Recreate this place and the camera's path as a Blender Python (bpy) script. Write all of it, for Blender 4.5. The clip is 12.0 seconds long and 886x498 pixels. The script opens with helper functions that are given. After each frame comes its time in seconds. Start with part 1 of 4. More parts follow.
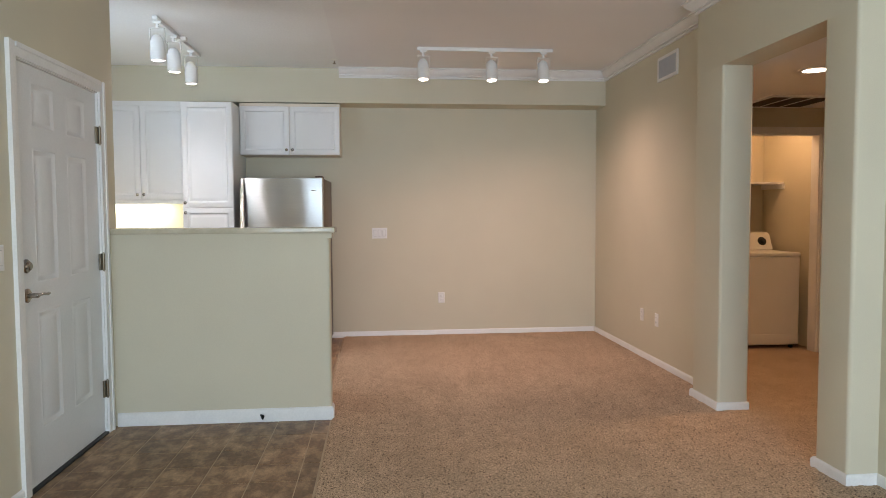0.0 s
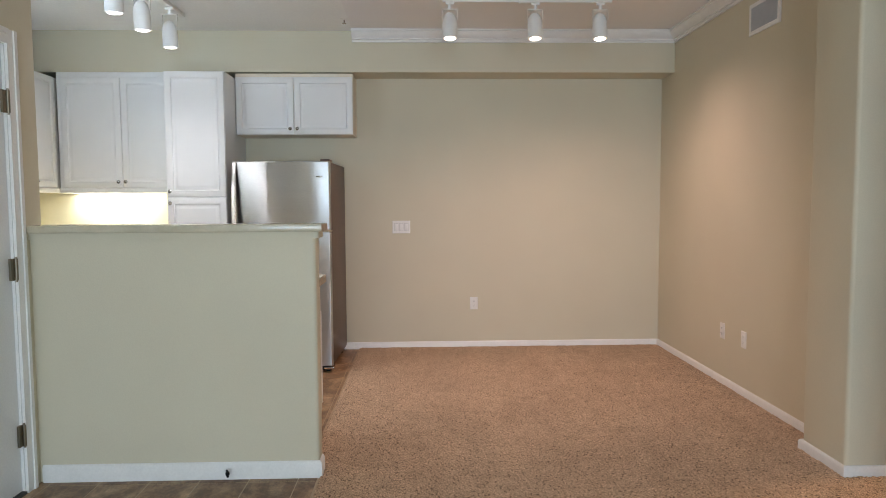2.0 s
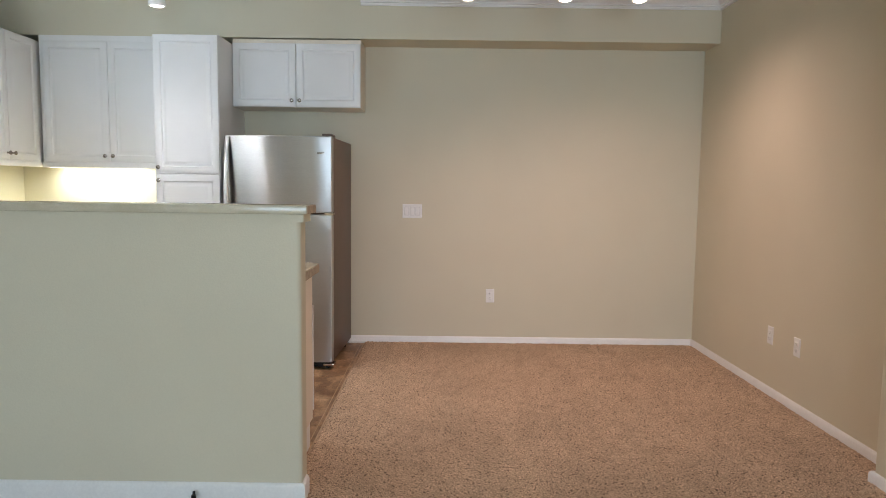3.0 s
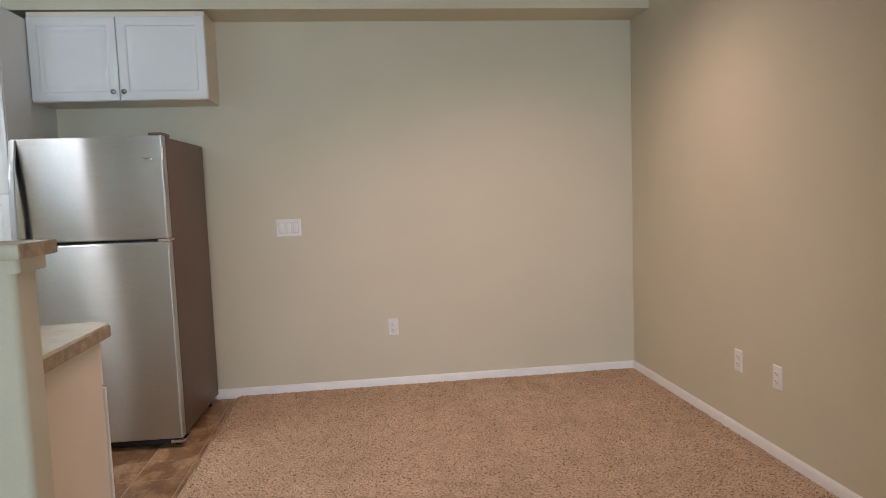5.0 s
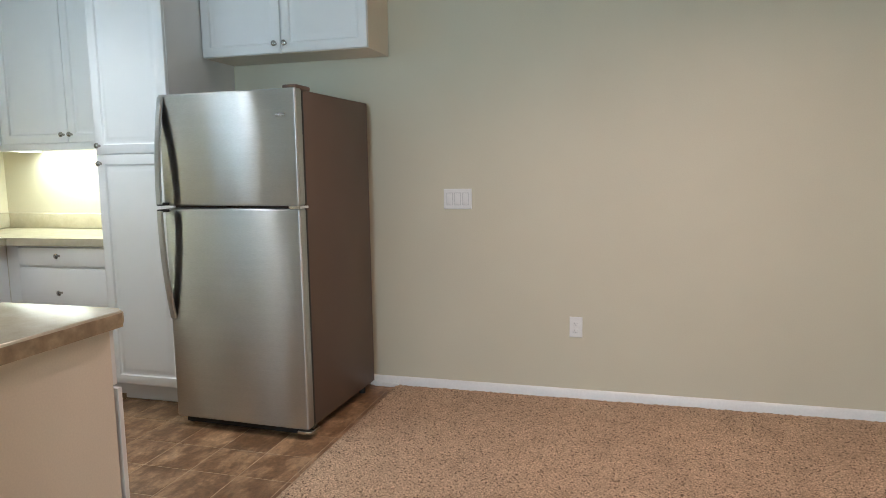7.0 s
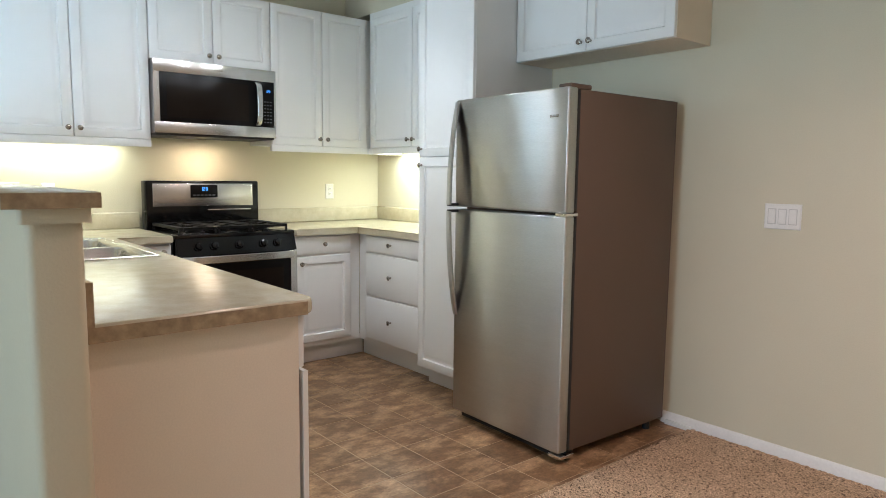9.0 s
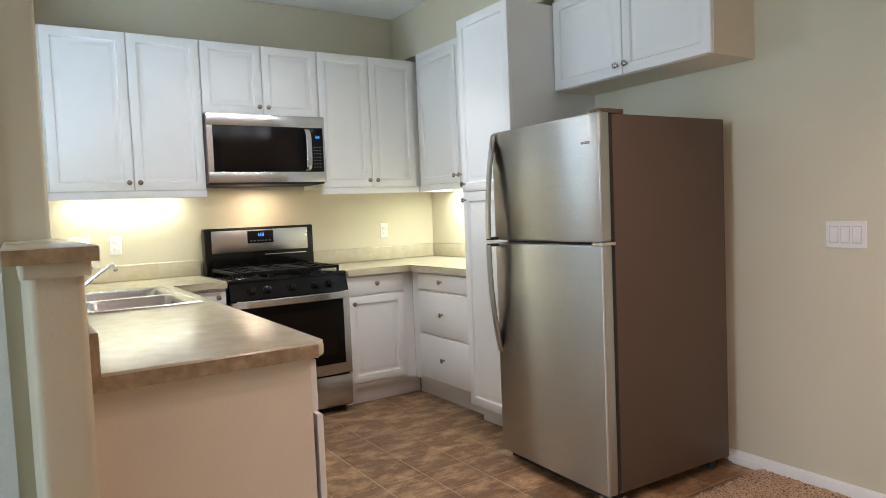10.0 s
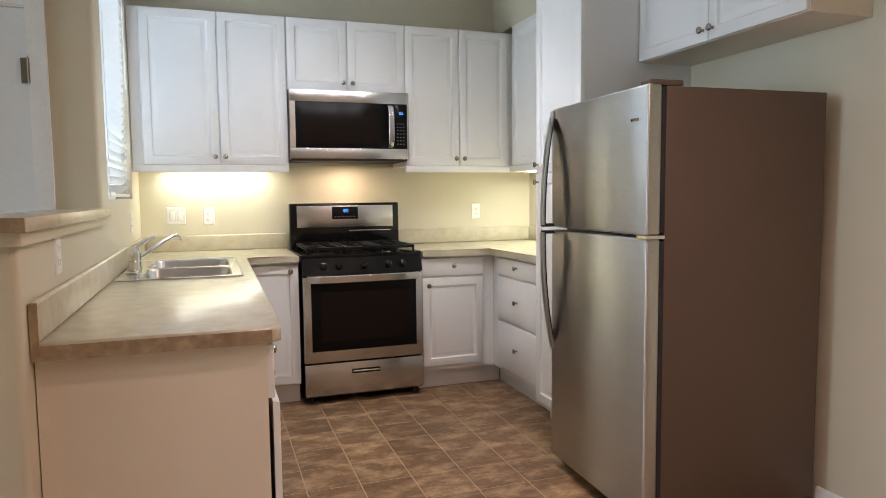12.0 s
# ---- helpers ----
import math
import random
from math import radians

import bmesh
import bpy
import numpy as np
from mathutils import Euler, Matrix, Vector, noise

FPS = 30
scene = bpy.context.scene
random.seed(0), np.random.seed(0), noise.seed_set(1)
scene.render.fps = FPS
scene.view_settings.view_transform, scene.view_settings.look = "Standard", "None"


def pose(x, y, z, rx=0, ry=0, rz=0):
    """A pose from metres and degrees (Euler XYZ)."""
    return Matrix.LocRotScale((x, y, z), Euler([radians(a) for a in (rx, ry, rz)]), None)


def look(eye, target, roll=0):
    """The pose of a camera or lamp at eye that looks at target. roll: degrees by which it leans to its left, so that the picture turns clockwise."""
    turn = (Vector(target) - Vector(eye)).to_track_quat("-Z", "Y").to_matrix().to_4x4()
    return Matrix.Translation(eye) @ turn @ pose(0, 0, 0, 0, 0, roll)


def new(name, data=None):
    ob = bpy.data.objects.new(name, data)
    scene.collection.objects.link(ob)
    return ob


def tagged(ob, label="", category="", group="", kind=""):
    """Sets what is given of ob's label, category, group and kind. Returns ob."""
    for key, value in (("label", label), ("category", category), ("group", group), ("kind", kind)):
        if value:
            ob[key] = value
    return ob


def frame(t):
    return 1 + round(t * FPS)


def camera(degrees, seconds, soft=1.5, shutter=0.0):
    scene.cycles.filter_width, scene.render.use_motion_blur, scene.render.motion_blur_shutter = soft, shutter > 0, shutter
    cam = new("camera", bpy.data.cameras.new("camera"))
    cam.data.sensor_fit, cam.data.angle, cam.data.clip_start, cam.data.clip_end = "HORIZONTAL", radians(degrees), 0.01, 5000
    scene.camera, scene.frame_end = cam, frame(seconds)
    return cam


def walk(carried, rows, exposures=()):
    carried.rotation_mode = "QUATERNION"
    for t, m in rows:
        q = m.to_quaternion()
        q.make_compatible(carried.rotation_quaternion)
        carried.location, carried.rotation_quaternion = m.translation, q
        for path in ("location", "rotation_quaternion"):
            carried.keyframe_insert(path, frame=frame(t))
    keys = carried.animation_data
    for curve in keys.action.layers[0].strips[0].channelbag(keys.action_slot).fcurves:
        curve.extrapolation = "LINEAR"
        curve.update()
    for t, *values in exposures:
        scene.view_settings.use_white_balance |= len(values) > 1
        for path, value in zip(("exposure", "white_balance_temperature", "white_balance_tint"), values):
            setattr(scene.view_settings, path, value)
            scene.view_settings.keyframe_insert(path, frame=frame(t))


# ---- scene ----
cam = camera(67.1, 12.0, soft=0.9)
PATH = [
    (0, (0.218, -0.104, 1.315), (0.408, 1.884, 1.209), -0.3),
    (0.5, (0.22, 0.192, 1.327), (0.314, 2.187, 1.233), -0.8),
    (1, (0.271, 0.435, 1.324), (0.338, 2.429, 1.193), -0.1),
    (1.5, (0.311, 0.709, 1.34), (0.464, 2.7, 1.227), -0.5),
    (2, (0.411, 0.999, 1.33), (0.474, 2.993, 1.191), -0.3),
    (2.5, (0.452, 1.243, 1.321), (0.454, 3.237, 1.168), -0.0),
    (2.7, (0.46, 1.354, 1.316), (0.456, 3.347, 1.145), 0.5),
    (4.5, (0.588, 2.317, 1.305), (0.71, 4.302, 1.1), -0.8),
    (5, (0.689, 2.584, 1.314), (0.934, 4.562, 1.141), -2.1),
    (5.5, (0.84, 2.892, 1.319), (0.924, 4.878, 1.099), -0.9),
    (6, (0.961, 3.105, 1.296), (0.825, 5.077, 0.994), -1.6),
    (6.5, (1.077, 3.285, 1.284), (0.772, 5.246, 1.033), -0.4),
    (7, (1.159, 3.441, 1.285), (0.623, 5.352, 1.043), -0.9),
    (7.5, (1.318, 3.534, 1.22), (0.409, 5.302, 1.006), 0.7),
    (7.7, (1.364, 3.618, 1.213), (0.382, 5.346, 0.991), -0.4),
    (9.3, (1.607, 4.052, 1.285), (0.01, 5.242, 1.102), -0.0),
    (9.5, (1.639, 4.1, 1.286), (0.009, 5.249, 1.135), -1.0),
    (10, (1.639, 4.183, 1.276), (-0.037, 5.27, 1.163), -2.4),
    (10.5, (1.586, 4.305, 1.283), (-0.147, 5.298, 1.187), -0.9),
    (11, (1.58, 4.436, 1.271), (-0.24, 5.257, 1.159), -2.4),
    (11.5, (1.648, 4.617, 1.286), (-0.224, 5.305, 1.144), 0.7),
    (12, (1.705, 4.761, 1.274), (-0.179, 5.411, 1.111), -0.6),
]
walk(cam, [(t, look(eye, target, roll)) for t, eye, target, roll in PATH],
     exposures=[(0.0, 0.0, 6400, 26), (2.7, -0.03, 6300, 24), (5.0, -0.08, 6150, 23), (6.5, -0.03, 5950, 18), (7.5, 0.03, 5750, 14), (9.5, 0.08, 6000, 19), (12.0, 0.03, 6250, 25)])

# ---- light ----
CEIL = 2.785
world = bpy.data.worlds.new("world")
scene.world = world
world.use_nodes = True
sky = world.node_tree.nodes.new("ShaderNodeTexSky")
sky.sky_type, sky.sun_disc = "NISHITA", False
sky.sun_elevation, sky.sun_rotation = radians(38), radians(60)
world.node_tree.links.new(sky.outputs[0], world.node_tree.nodes["Background"].inputs[0])
world.node_tree.nodes["Background"].inputs[1].default_value = 0.12


def lamp(name, kind, m, energy, colour, size=0.1, size_y=0.0, spot=90, blend=0.5):
    data = bpy.data.lights.new(name, kind)
    data.energy, data.color = energy, colour
    if kind == "AREA":
        data.size = size
        if size_y:
            data.shape, data.size_y = "RECTANGLE", size_y
    else:
        data.shadow_soft_size = size
    if kind == "SPOT":
        data.spot_size, data.spot_blend = radians(spot), blend
    ob = new(name, data)
    ob.matrix_world = m
    return ob


DAY = (0.64, 0.89, 1.0)
WARM = (1.0, 0.72, 0.58)
sun = bpy.data.lights.new("sun", "SUN")
sun.energy, sun.angle, sun.color = 2.5, radians(0.5), (1.0, 0.95, 0.88)
new("sun", sun).matrix_world = look((6, -9, 9), (0, 0, 0))
# daylight of the living room's big window and of the kitchen window
lamp("window_daylight", "AREA", look((0.9, -3.35, 1.35), (0.9, 0, 1.35)), 205, DAY, 2.8, 2.0)
lamp("kitchen_daylight", "AREA", look((-2.1, 4.17, 1.82), (-2.1, 6, 1.7)), 26, DAY, 0.9, 1.0)
# dining track heads and kitchen track heads
DINING_HEADS = [(0.623, 5.88), (1.237, 5.88), (1.708, 5.88)]
KITCHEN_HEADS = [(-1.412, 5.135), (-1.412, 5.54), (-1.412, 6.03)]
for (hx, hy), (ax, ay, power, cone) in zip(DINING_HEADS, ((-0.4, -0.5, 46, 150), (0.0, 0.1, 34, 150), (0.42, 0.0, 42, 150))):
    lamp("track_light", "SPOT", look((hx, hy, 2.475), (hx + ax, hy + ay, 0)), power, WARM, 0.035, spot=cone, blend=1.0)
for (hx, hy), (ax, ay) in zip(KITCHEN_HEADS, ((-0.45, 0.30), (-0.8, 0.1), (-0.5, -1.3))):
    lamp("track_light", "SPOT", look((hx, hy + 0.01, 2.45), (hx + ax, hy + ay, 0)), 27, (0.95, 1.0, 0.94), 0.06, spot=155, blend=1.0)
# strips under the wall cabinets, lamp under the microwave, hall downlight
lamp("strip_light", "AREA", look((-2.90, 4.80, 1.445), (-2.93, 4.80, 0)), 3.3, (0.92, 1.0, 0.80), 0.66, 0.12)
lamp("strip_light", "AREA", look((-2.32, 6.98, 1.445), (-2.32, 7.0, 0)), 9.0, (0.90, 1.0, 0.80), 0.70, 0.12)
lamp("hood_light", "AREA", look((-2.80, 5.635, 1.475), (-2.86, 5.635, 0)), 2.4, (1.0, 0.80, 0.52), 0.20, 0.08)
lamp("hall_downlight", "SPOT", look((3.14, 4.17, 2.24), (3.14, 4.17, 0)), 58, (1.0, 0.60, 0.27), 0.06, spot=150, blend=0.8)

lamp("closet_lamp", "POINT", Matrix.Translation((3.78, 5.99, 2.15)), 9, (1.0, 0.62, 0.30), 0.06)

# ---- materials ----


def material(name, colour, rough=0.6, metal=0.0, spread=0.06, scale=6.0, bump=0.0, bump_scale=200.0, fine=0.03, emit=None, strength=0.0,
             coat=0.0, stretch=(1, 1, 1), ani=0.0, second=None, second_scale=3.0, rough_vary=0.0, per_object=0.0, spec=0.5, world_map=False, edge=(0.38, 0.62)):
    """Base colour varied by a broad and a fine noise, with a fine relief."""
    mat = bpy.data.materials.new(name)
    mat.use_nodes = True
    nodes, links = mat.node_tree.nodes, mat.node_tree.links
    b = nodes["Principled BSDF"]
    b.inputs["Metallic"].default_value, b.inputs["Roughness"].default_value = metal, rough
    b.inputs["Coat Weight"].default_value = coat
    b.inputs["Specular IOR Level"].default_value = spec
    b.inputs["Anisotropic"].default_value, b.inputs["Anisotropic Rotation"].default_value = ani, 0.25 if ani else 0.0
    if emit:
        b.inputs["Emission Color"].default_value, b.inputs["Emission Strength"].default_value = (*emit, 1), strength
    coords = nodes.new("ShaderNodeTexCoord")
    mapping = nodes.new("ShaderNodeMapping")
    mapping.inputs["Scale"].default_value = stretch
    if world_map:
        coords = nodes.new("ShaderNodeNewGeometry")
    links.new(coords.outputs["Position" if world_map else "Object"], mapping.inputs[0])

    def noise_of(s, detail=4.0):
        n = nodes.new("ShaderNodeTexNoise")
        n.inputs["Scale"].default_value, n.inputs["Detail"].default_value = s, detail
        links.new(mapping.outputs[0], n.inputs["Vector"])
        return n.outputs["Fac"]

    def mixed(a, fac, low, high, mode="MULTIPLY"):
        ramp = nodes.new("ShaderNodeMapRange")
        ramp.inputs["From Min"].default_value, ramp.inputs["From Max"].default_value = 0.3, 0.7
        ramp.inputs["To Min"].default_value, ramp.inputs["To Max"].default_value = low, high
        links.new(fac, ramp.inputs["Value"])
        mul = nodes.new("ShaderNodeVectorMath")
        mul.operation = "SCALE"
        links.new(a, mul.inputs[0])
        links.new(ramp.outputs[0], mul.inputs["Scale"])
        return mul.outputs[0]

    rgb = nodes.new("ShaderNodeRGB")
    rgb.outputs[0].default_value = (*colour, 1)
    out = rgb.outputs[0]
    if second:
        mix = nodes.new("ShaderNodeMix")
        mix.data_type = "RGBA"
        ramp = nodes.new("ShaderNodeMapRange")
        ramp.inputs["From Min"].default_value, ramp.inputs["From Max"].default_value = edge
        links.new(noise_of(second_scale, 6.0), ramp.inputs["Value"])
        links.new(ramp.outputs[0], mix.inputs["Factor"])
        links.new(out, mix.inputs["A"])
        mix.inputs["B"].default_value = (*second, 1)
        out = mix.outputs["Result"]
    if spread:
        out = mixed(out, noise_of(scale), 1 - spread, 1 + spread)
    if fine:
        out = mixed(out, noise_of(bump_scale, 2.0), 1 - fine, 1 + fine)
    if per_object:
        info = nodes.new("ShaderNodeObjectInfo")
        ramp = nodes.new("ShaderNodeMapRange")
        ramp.inputs["To Min"].default_value, ramp.inputs["To Max"].default_value = 1 - per_object, 1 + per_object
        links.new(info.outputs["Random"], ramp.inputs["Value"])
        mul = nodes.new("ShaderNodeVectorMath")
        mul.operation = "SCALE"
        links.new(out, mul.inputs[0])
        links.new(ramp.outputs[0], mul.inputs["Scale"])
        out = mul.outputs[0]
    links.new(out, b.inputs["Base Color"])
    if rough_vary:
        r = nodes.new("ShaderNodeMapRange")
        r.inputs["To Min"].default_value, r.inputs["To Max"].default_value = rough - rough_vary, rough + rough_vary
        links.new(noise_of(scale * 2), r.inputs["Value"])
        links.new(r.outputs[0], b.inputs["Roughness"])
    if bump:
        bn = nodes.new("ShaderNodeBump")
        bn.inputs["Strength"].default_value, bn.inputs["Distance"].default_value = 1.0, bump
        links.new(noise_of(bump_scale, 3.0), bn.inputs["Height"])
        links.new(bn.outputs[0], b.inputs["Normal"])
    return mat


PAINT = material("wall_paint", (0.635, 0.582, 0.440), 0.55, bump=0.0006, bump_scale=160, spread=0.025, scale=1.7, fine=0.015, spec=0.3)
CEILING = material("ceiling_paint", (0.84, 0.83, 0.82), 0.75, bump=0.0008, bump_scale=120, spread=0.02, scale=1.3)
KCEILING = material("kitchen_ceiling_paint", (0.84, 0.84, 0.82), 0.30, bump=0.0004, bump_scale=60, spread=0.02, scale=1.3)
TRIM = material("white_trim_paint", (0.80, 0.79, 0.76), 0.38, spread=0.03, scale=9, bump=0.0002, bump_scale=90)
CABINET = material("white_thermofoil", (0.80, 0.79, 0.77), 0.36, spread=0.015, scale=4, fine=0.01)
CABSIDE = material("cream_panel", (0.78, 0.69, 0.565), 0.42, spread=0.03, scale=3)
CARPET = material("beige_carpet", (0.495, 0.364, 0.250), 0.95, spread=0.05, scale=8.0, bump=0.004, bump_scale=150, fine=0.48, second=(0.15, 0.104, 0.071), second_scale=84.0, edge=(0.55, 0.64), spec=0.1)


def vacuum_marks(mat):
    """Paler and darker lanes where the pile leans, broken up by broad patches."""
    nodes, links = mat.node_tree.nodes, mat.node_tree.links
    b = nodes["Principled BSDF"]
    old = b.inputs["Base Color"].links[0].from_socket
    coords = nodes.new("ShaderNodeNewGeometry")
    total = None
    for scale, stretch, lean in ((1.0, (7.0, 0.9, 1), 0.035), (1.7, (1.0, 1.0, 1), 0.06), (11.0, (1.0, 1.0, 1), 0.06)):
        mapping = nodes.new("ShaderNodeMapping")
        mapping.inputs["Scale"].default_value = stretch
        mapping.inputs["Rotation"].default_value = (0, 0, radians(8))
        links.new(coords.outputs["Position"], mapping.inputs[0])
        n = nodes.new("ShaderNodeTexNoise")
        n.inputs["Scale"].default_value, n.inputs["Detail"].default_value = scale, 3.0
        links.new(mapping.outputs[0], n.inputs["Vector"])
        ramp = nodes.new("ShaderNodeMapRange")
        ramp.inputs["From Min"].default_value, ramp.inputs["From Max"].default_value = 0.35, 0.65
        ramp.inputs["To Min"].default_value, ramp.inputs["To Max"].default_value = 1 - lean, 1 + lean
        links.new(n.outputs["Fac"], ramp.inputs["Value"])
        if total is None:
            total = ramp.outputs[0]
        else:
            mul = nodes.new("ShaderNodeMath")
            mul.operation = "MULTIPLY"
            links.new(total, mul.inputs[0])
            links.new(ramp.outputs[0], mul.inputs[1])
            total = mul.outputs[0]
    scaled = nodes.new("ShaderNodeVectorMath")
    scaled.operation = "SCALE"
    links.new(old, scaled.inputs[0])
    links.new(total, scaled.inputs["Scale"])
    links.new(scaled.outputs[0], b.inputs["Base Color"])


vacuum_marks(CARPET)
TILE = material("brown_vinyl_tile", (0.190, 0.106, 0.053), 0.35, spread=0.26, scale=48, fine=0.16, bump_scale=120, bump=0.0005, second=(0.40, 0.255, 0.140), second_scale=9.0, rough_vary=0.08, per_object=0.15, world_map=True, edge=(0.44, 0.66), spec=0.25, stretch=(1.25, 0.75, 1))
GROUT = material("tan_grout", (0.44, 0.325, 0.21), 0.6, spread=0.1)
LAMINATE = material("stone_laminate", (0.50, 0.445, 0.315), 0.20, spread=0.03, scale=30, fine=0.04, second=(0.58, 0.525, 0.395), second_scale=12.0, edge=(0.32, 0.68), spec=0.5)
EDGE = material("laminate_edge", (0.28, 0.20, 0.12), 0.4, spread=0.2, scale=40, second=(0.40, 0.30, 0.185), second_scale=22.0)
STEEL = material("brushed_steel", (0.54, 0.54, 0.52), 0.30, 1.0, spread=0.02, scale=3, fine=0.06, bump_scale=60, stretch=(1, 1, 14), ani=1.0, bump=0.00002)
BRIGHTSTEEL = material("polished_brushed_steel", (0.56, 0.54, 0.52), 0.27, 1.0, spread=0.02, scale=3, fine=0.05, bump_scale=90, stretch=(1, 1, 14), ani=0.4)
DARKSTEEL = material("grey_brown_enamel", (0.118, 0.081, 0.060), 0.40, 0.0, spread=0.03, scale=3, bump=0.0003, bump_scale=420, spec=0.25)
CHROME = material("chrome", (0.75, 0.74, 0.72), 0.12, 1.0, spread=0.0, fine=0.0)
NICKEL = material("satin_nickel", (0.36, 0.33, 0.30), 0.26, 1.0, spread=0.03, scale=60)
BRASS = material("dull_metal_hinge", (0.22, 0.19, 0.14), 0.4, 1.0, spread=0.08, scale=60)
SINK = material("satin_sink_steel", (0.60, 0.60, 0.58), 0.25, 1.0, spread=0.03, scale=20, fine=0.03)
BLACK = material("black_enamel", (0.005, 0.005, 0.005), 0.13, spread=0.0, fine=0.0, spec=0.35)
CASTIRON = material("cast_iron", (0.008, 0.008, 0.008), 0.45, spread=0.1, scale=60, bump=0.0003, spec=0.15)
BLACKGLASS = material("black_glass", (0.008, 0.007, 0.007), 0.26, spread=0.0, fine=0.0, spec=0.10)
OVENGLASS = material("oven_glass", (0.012, 0.008, 0.006), 0.26, spread=0.0, fine=0.0, spec=0.10)
RUBBER = material("black_plastic", (0.02, 0.02, 0.02), 0.6, spread=0.05)
KEYMARK = material("grey_key_print", (0.10, 0.10, 0.11), 0.5, spread=0.0, fine=0.0)
GAP = material("shadow_gap", (0.58, 0.56, 0.53), 0.7, spread=0.0, fine=0.0)
PLATE = material("white_plastic", (0.80, 0.78, 0.74), 0.35, spread=0.02, scale=30)
SLOT = material("dark_slot", (0.03, 0.03, 0.03), 0.6, spread=0.0)
LAMPWHITE = material("white_lamp_enamel", (0.80, 0.79, 0.76), 0.35, spread=0.02, scale=20)
BULB = material("lit_bulb", (1, 1, 1), 0.4, emit=(1.0, 0.86, 0.62), strength=14, spread=0, fine=0)
COOLBULB = material("lit_white_bulb", (1, 1, 1), 0.4, emit=(1.0, 0.97, 0.90), strength=16, spread=0, fine=0)
TUBE = material("lit_strip_lens", (1, 1, 1), 0.4, emit=(0.96, 1.0, 0.72), strength=5, spread=0, fine=0)
DISPLAY = material("blue_display", (0.0, 0.05, 0.2), 0.3, emit=(0.08, 0.38, 1.0), strength=1.8, spread=0, fine=0)
BLIND = material("white_blind_slat", (0.80, 0.80, 0.78), 0.4, spread=0.02, scale=9)
WASHER = material("white_washer_enamel", (0.78, 0.76, 0.70), 0.3, spread=0.02, scale=3)
VENTDARK = material("vent_shadow", (0.10, 0.08, 0.06), 0.8, spread=0.05)
VENTSLAT = material("vent_slat_paint", (0.45, 0.45, 0.46), 0.45, spread=0.03, scale=20)
GREYDOOR = material("door_paint", (0.74, 0.75, 0.74), 0.34, spread=0.015, scale=5, bump=0.0002, bump_scale=120)
GLASS = bpy.data.materials.new("window_glass")
GLASS.use_nodes = True
GLASS.node_tree.nodes["Principled BSDF"].inputs["Transmission Weight"].default_value = 1.0
GLASS.node_tree.nodes["Principled BSDF"].inputs["Roughness"].default_value = 0.0

# ---- shaping helpers ----


def thing(name, label, category, at=(0, 0, 0), group="", kind=""):
    ob = new(name)
    ob.empty_display_size = 0.1
    ob.location = at
    return tagged(ob, label, category, group, kind)


def mesh_of(name, bm, mat):
    data = bpy.data.meshes.new(name)
    bmesh.ops.recalc_face_normals(bm, faces=bm.faces)
    bm.to_mesh(data)
    bm.free()
    data.materials.append(mat)
    return data


def smooth(data, angle=35):
    for p in data.polygons:
        p.use_smooth = True
    data.set_sharp_from_angle(angle=radians(angle))


def part(name, bm, mat, parent=None, label="", m=None):
    """One mesh object under a thing or a part; the mesh is in the world's coordinates, or in m's."""
    if m is not None:
        bm.transform(m)
    data = mesh_of(name, bm, mat)
    smooth(data)
    ob = new(name, data)
    if parent:
        ob.parent = parent
        ob.matrix_parent_inverse = Matrix.Translation(-parent.location)
    return tagged(ob, label)


def setting(name, bm, mat, label, category):
    return tagged(part(name, bm, mat), label, category, kind="structure")


def shape():
    return bmesh.new()


def box(bm, x0, x1, y0, y1, z0, z1, bevel=0.0, seg=2):
    made = bmesh.ops.create_cube(bm, size=1.0, matrix=Matrix.Translation(((x0 + x1) / 2, (y0 + y1) / 2, (z0 + z1) / 2)) @ Matrix.Diagonal((x1 - x0, y1 - y0, z1 - z0, 1)))
    if bevel:
        verts = made["verts"]
        edges = list({e for v in verts for e in v.link_edges})
        bmesh.ops.bevel(bm, geom=edges, offset=bevel, segments=seg, affect="EDGES", profile=0.5)
    return bm


def one_box(*a, bevel=0.0, seg=2):
    return box(shape(), *a, bevel=bevel, seg=seg)


def cyl(bm, r, length, m, r2=None, seg=24):
    """A cylinder or cone along the local z from 0 to length."""
    bmesh.ops.create_cone(bm, cap_ends=True, segments=seg, radius1=r, radius2=r if r2 is None else r2, depth=length, matrix=m @ Matrix.Translation((0, 0, length / 2)))
    return bm


def lathe(bm, profile, m, seg=20):
    """Turns (radius, height) pairs round the local z."""
    rings = []
    for r, h in profile:
        rings.append([bm.verts.new(m @ Vector((r * math.cos(2 * math.pi * i / seg), r * math.sin(2 * math.pi * i / seg), h))) for i in range(seg)])
    for a, b in zip(rings, rings[1:]):
        for i in range(seg):
            bm.faces.new((a[i], a[(i + 1) % seg], b[(i + 1) % seg], b[i]))
    bm.faces.new(rings[0][::-1])
    bm.faces.new(rings[-1])
    return bm


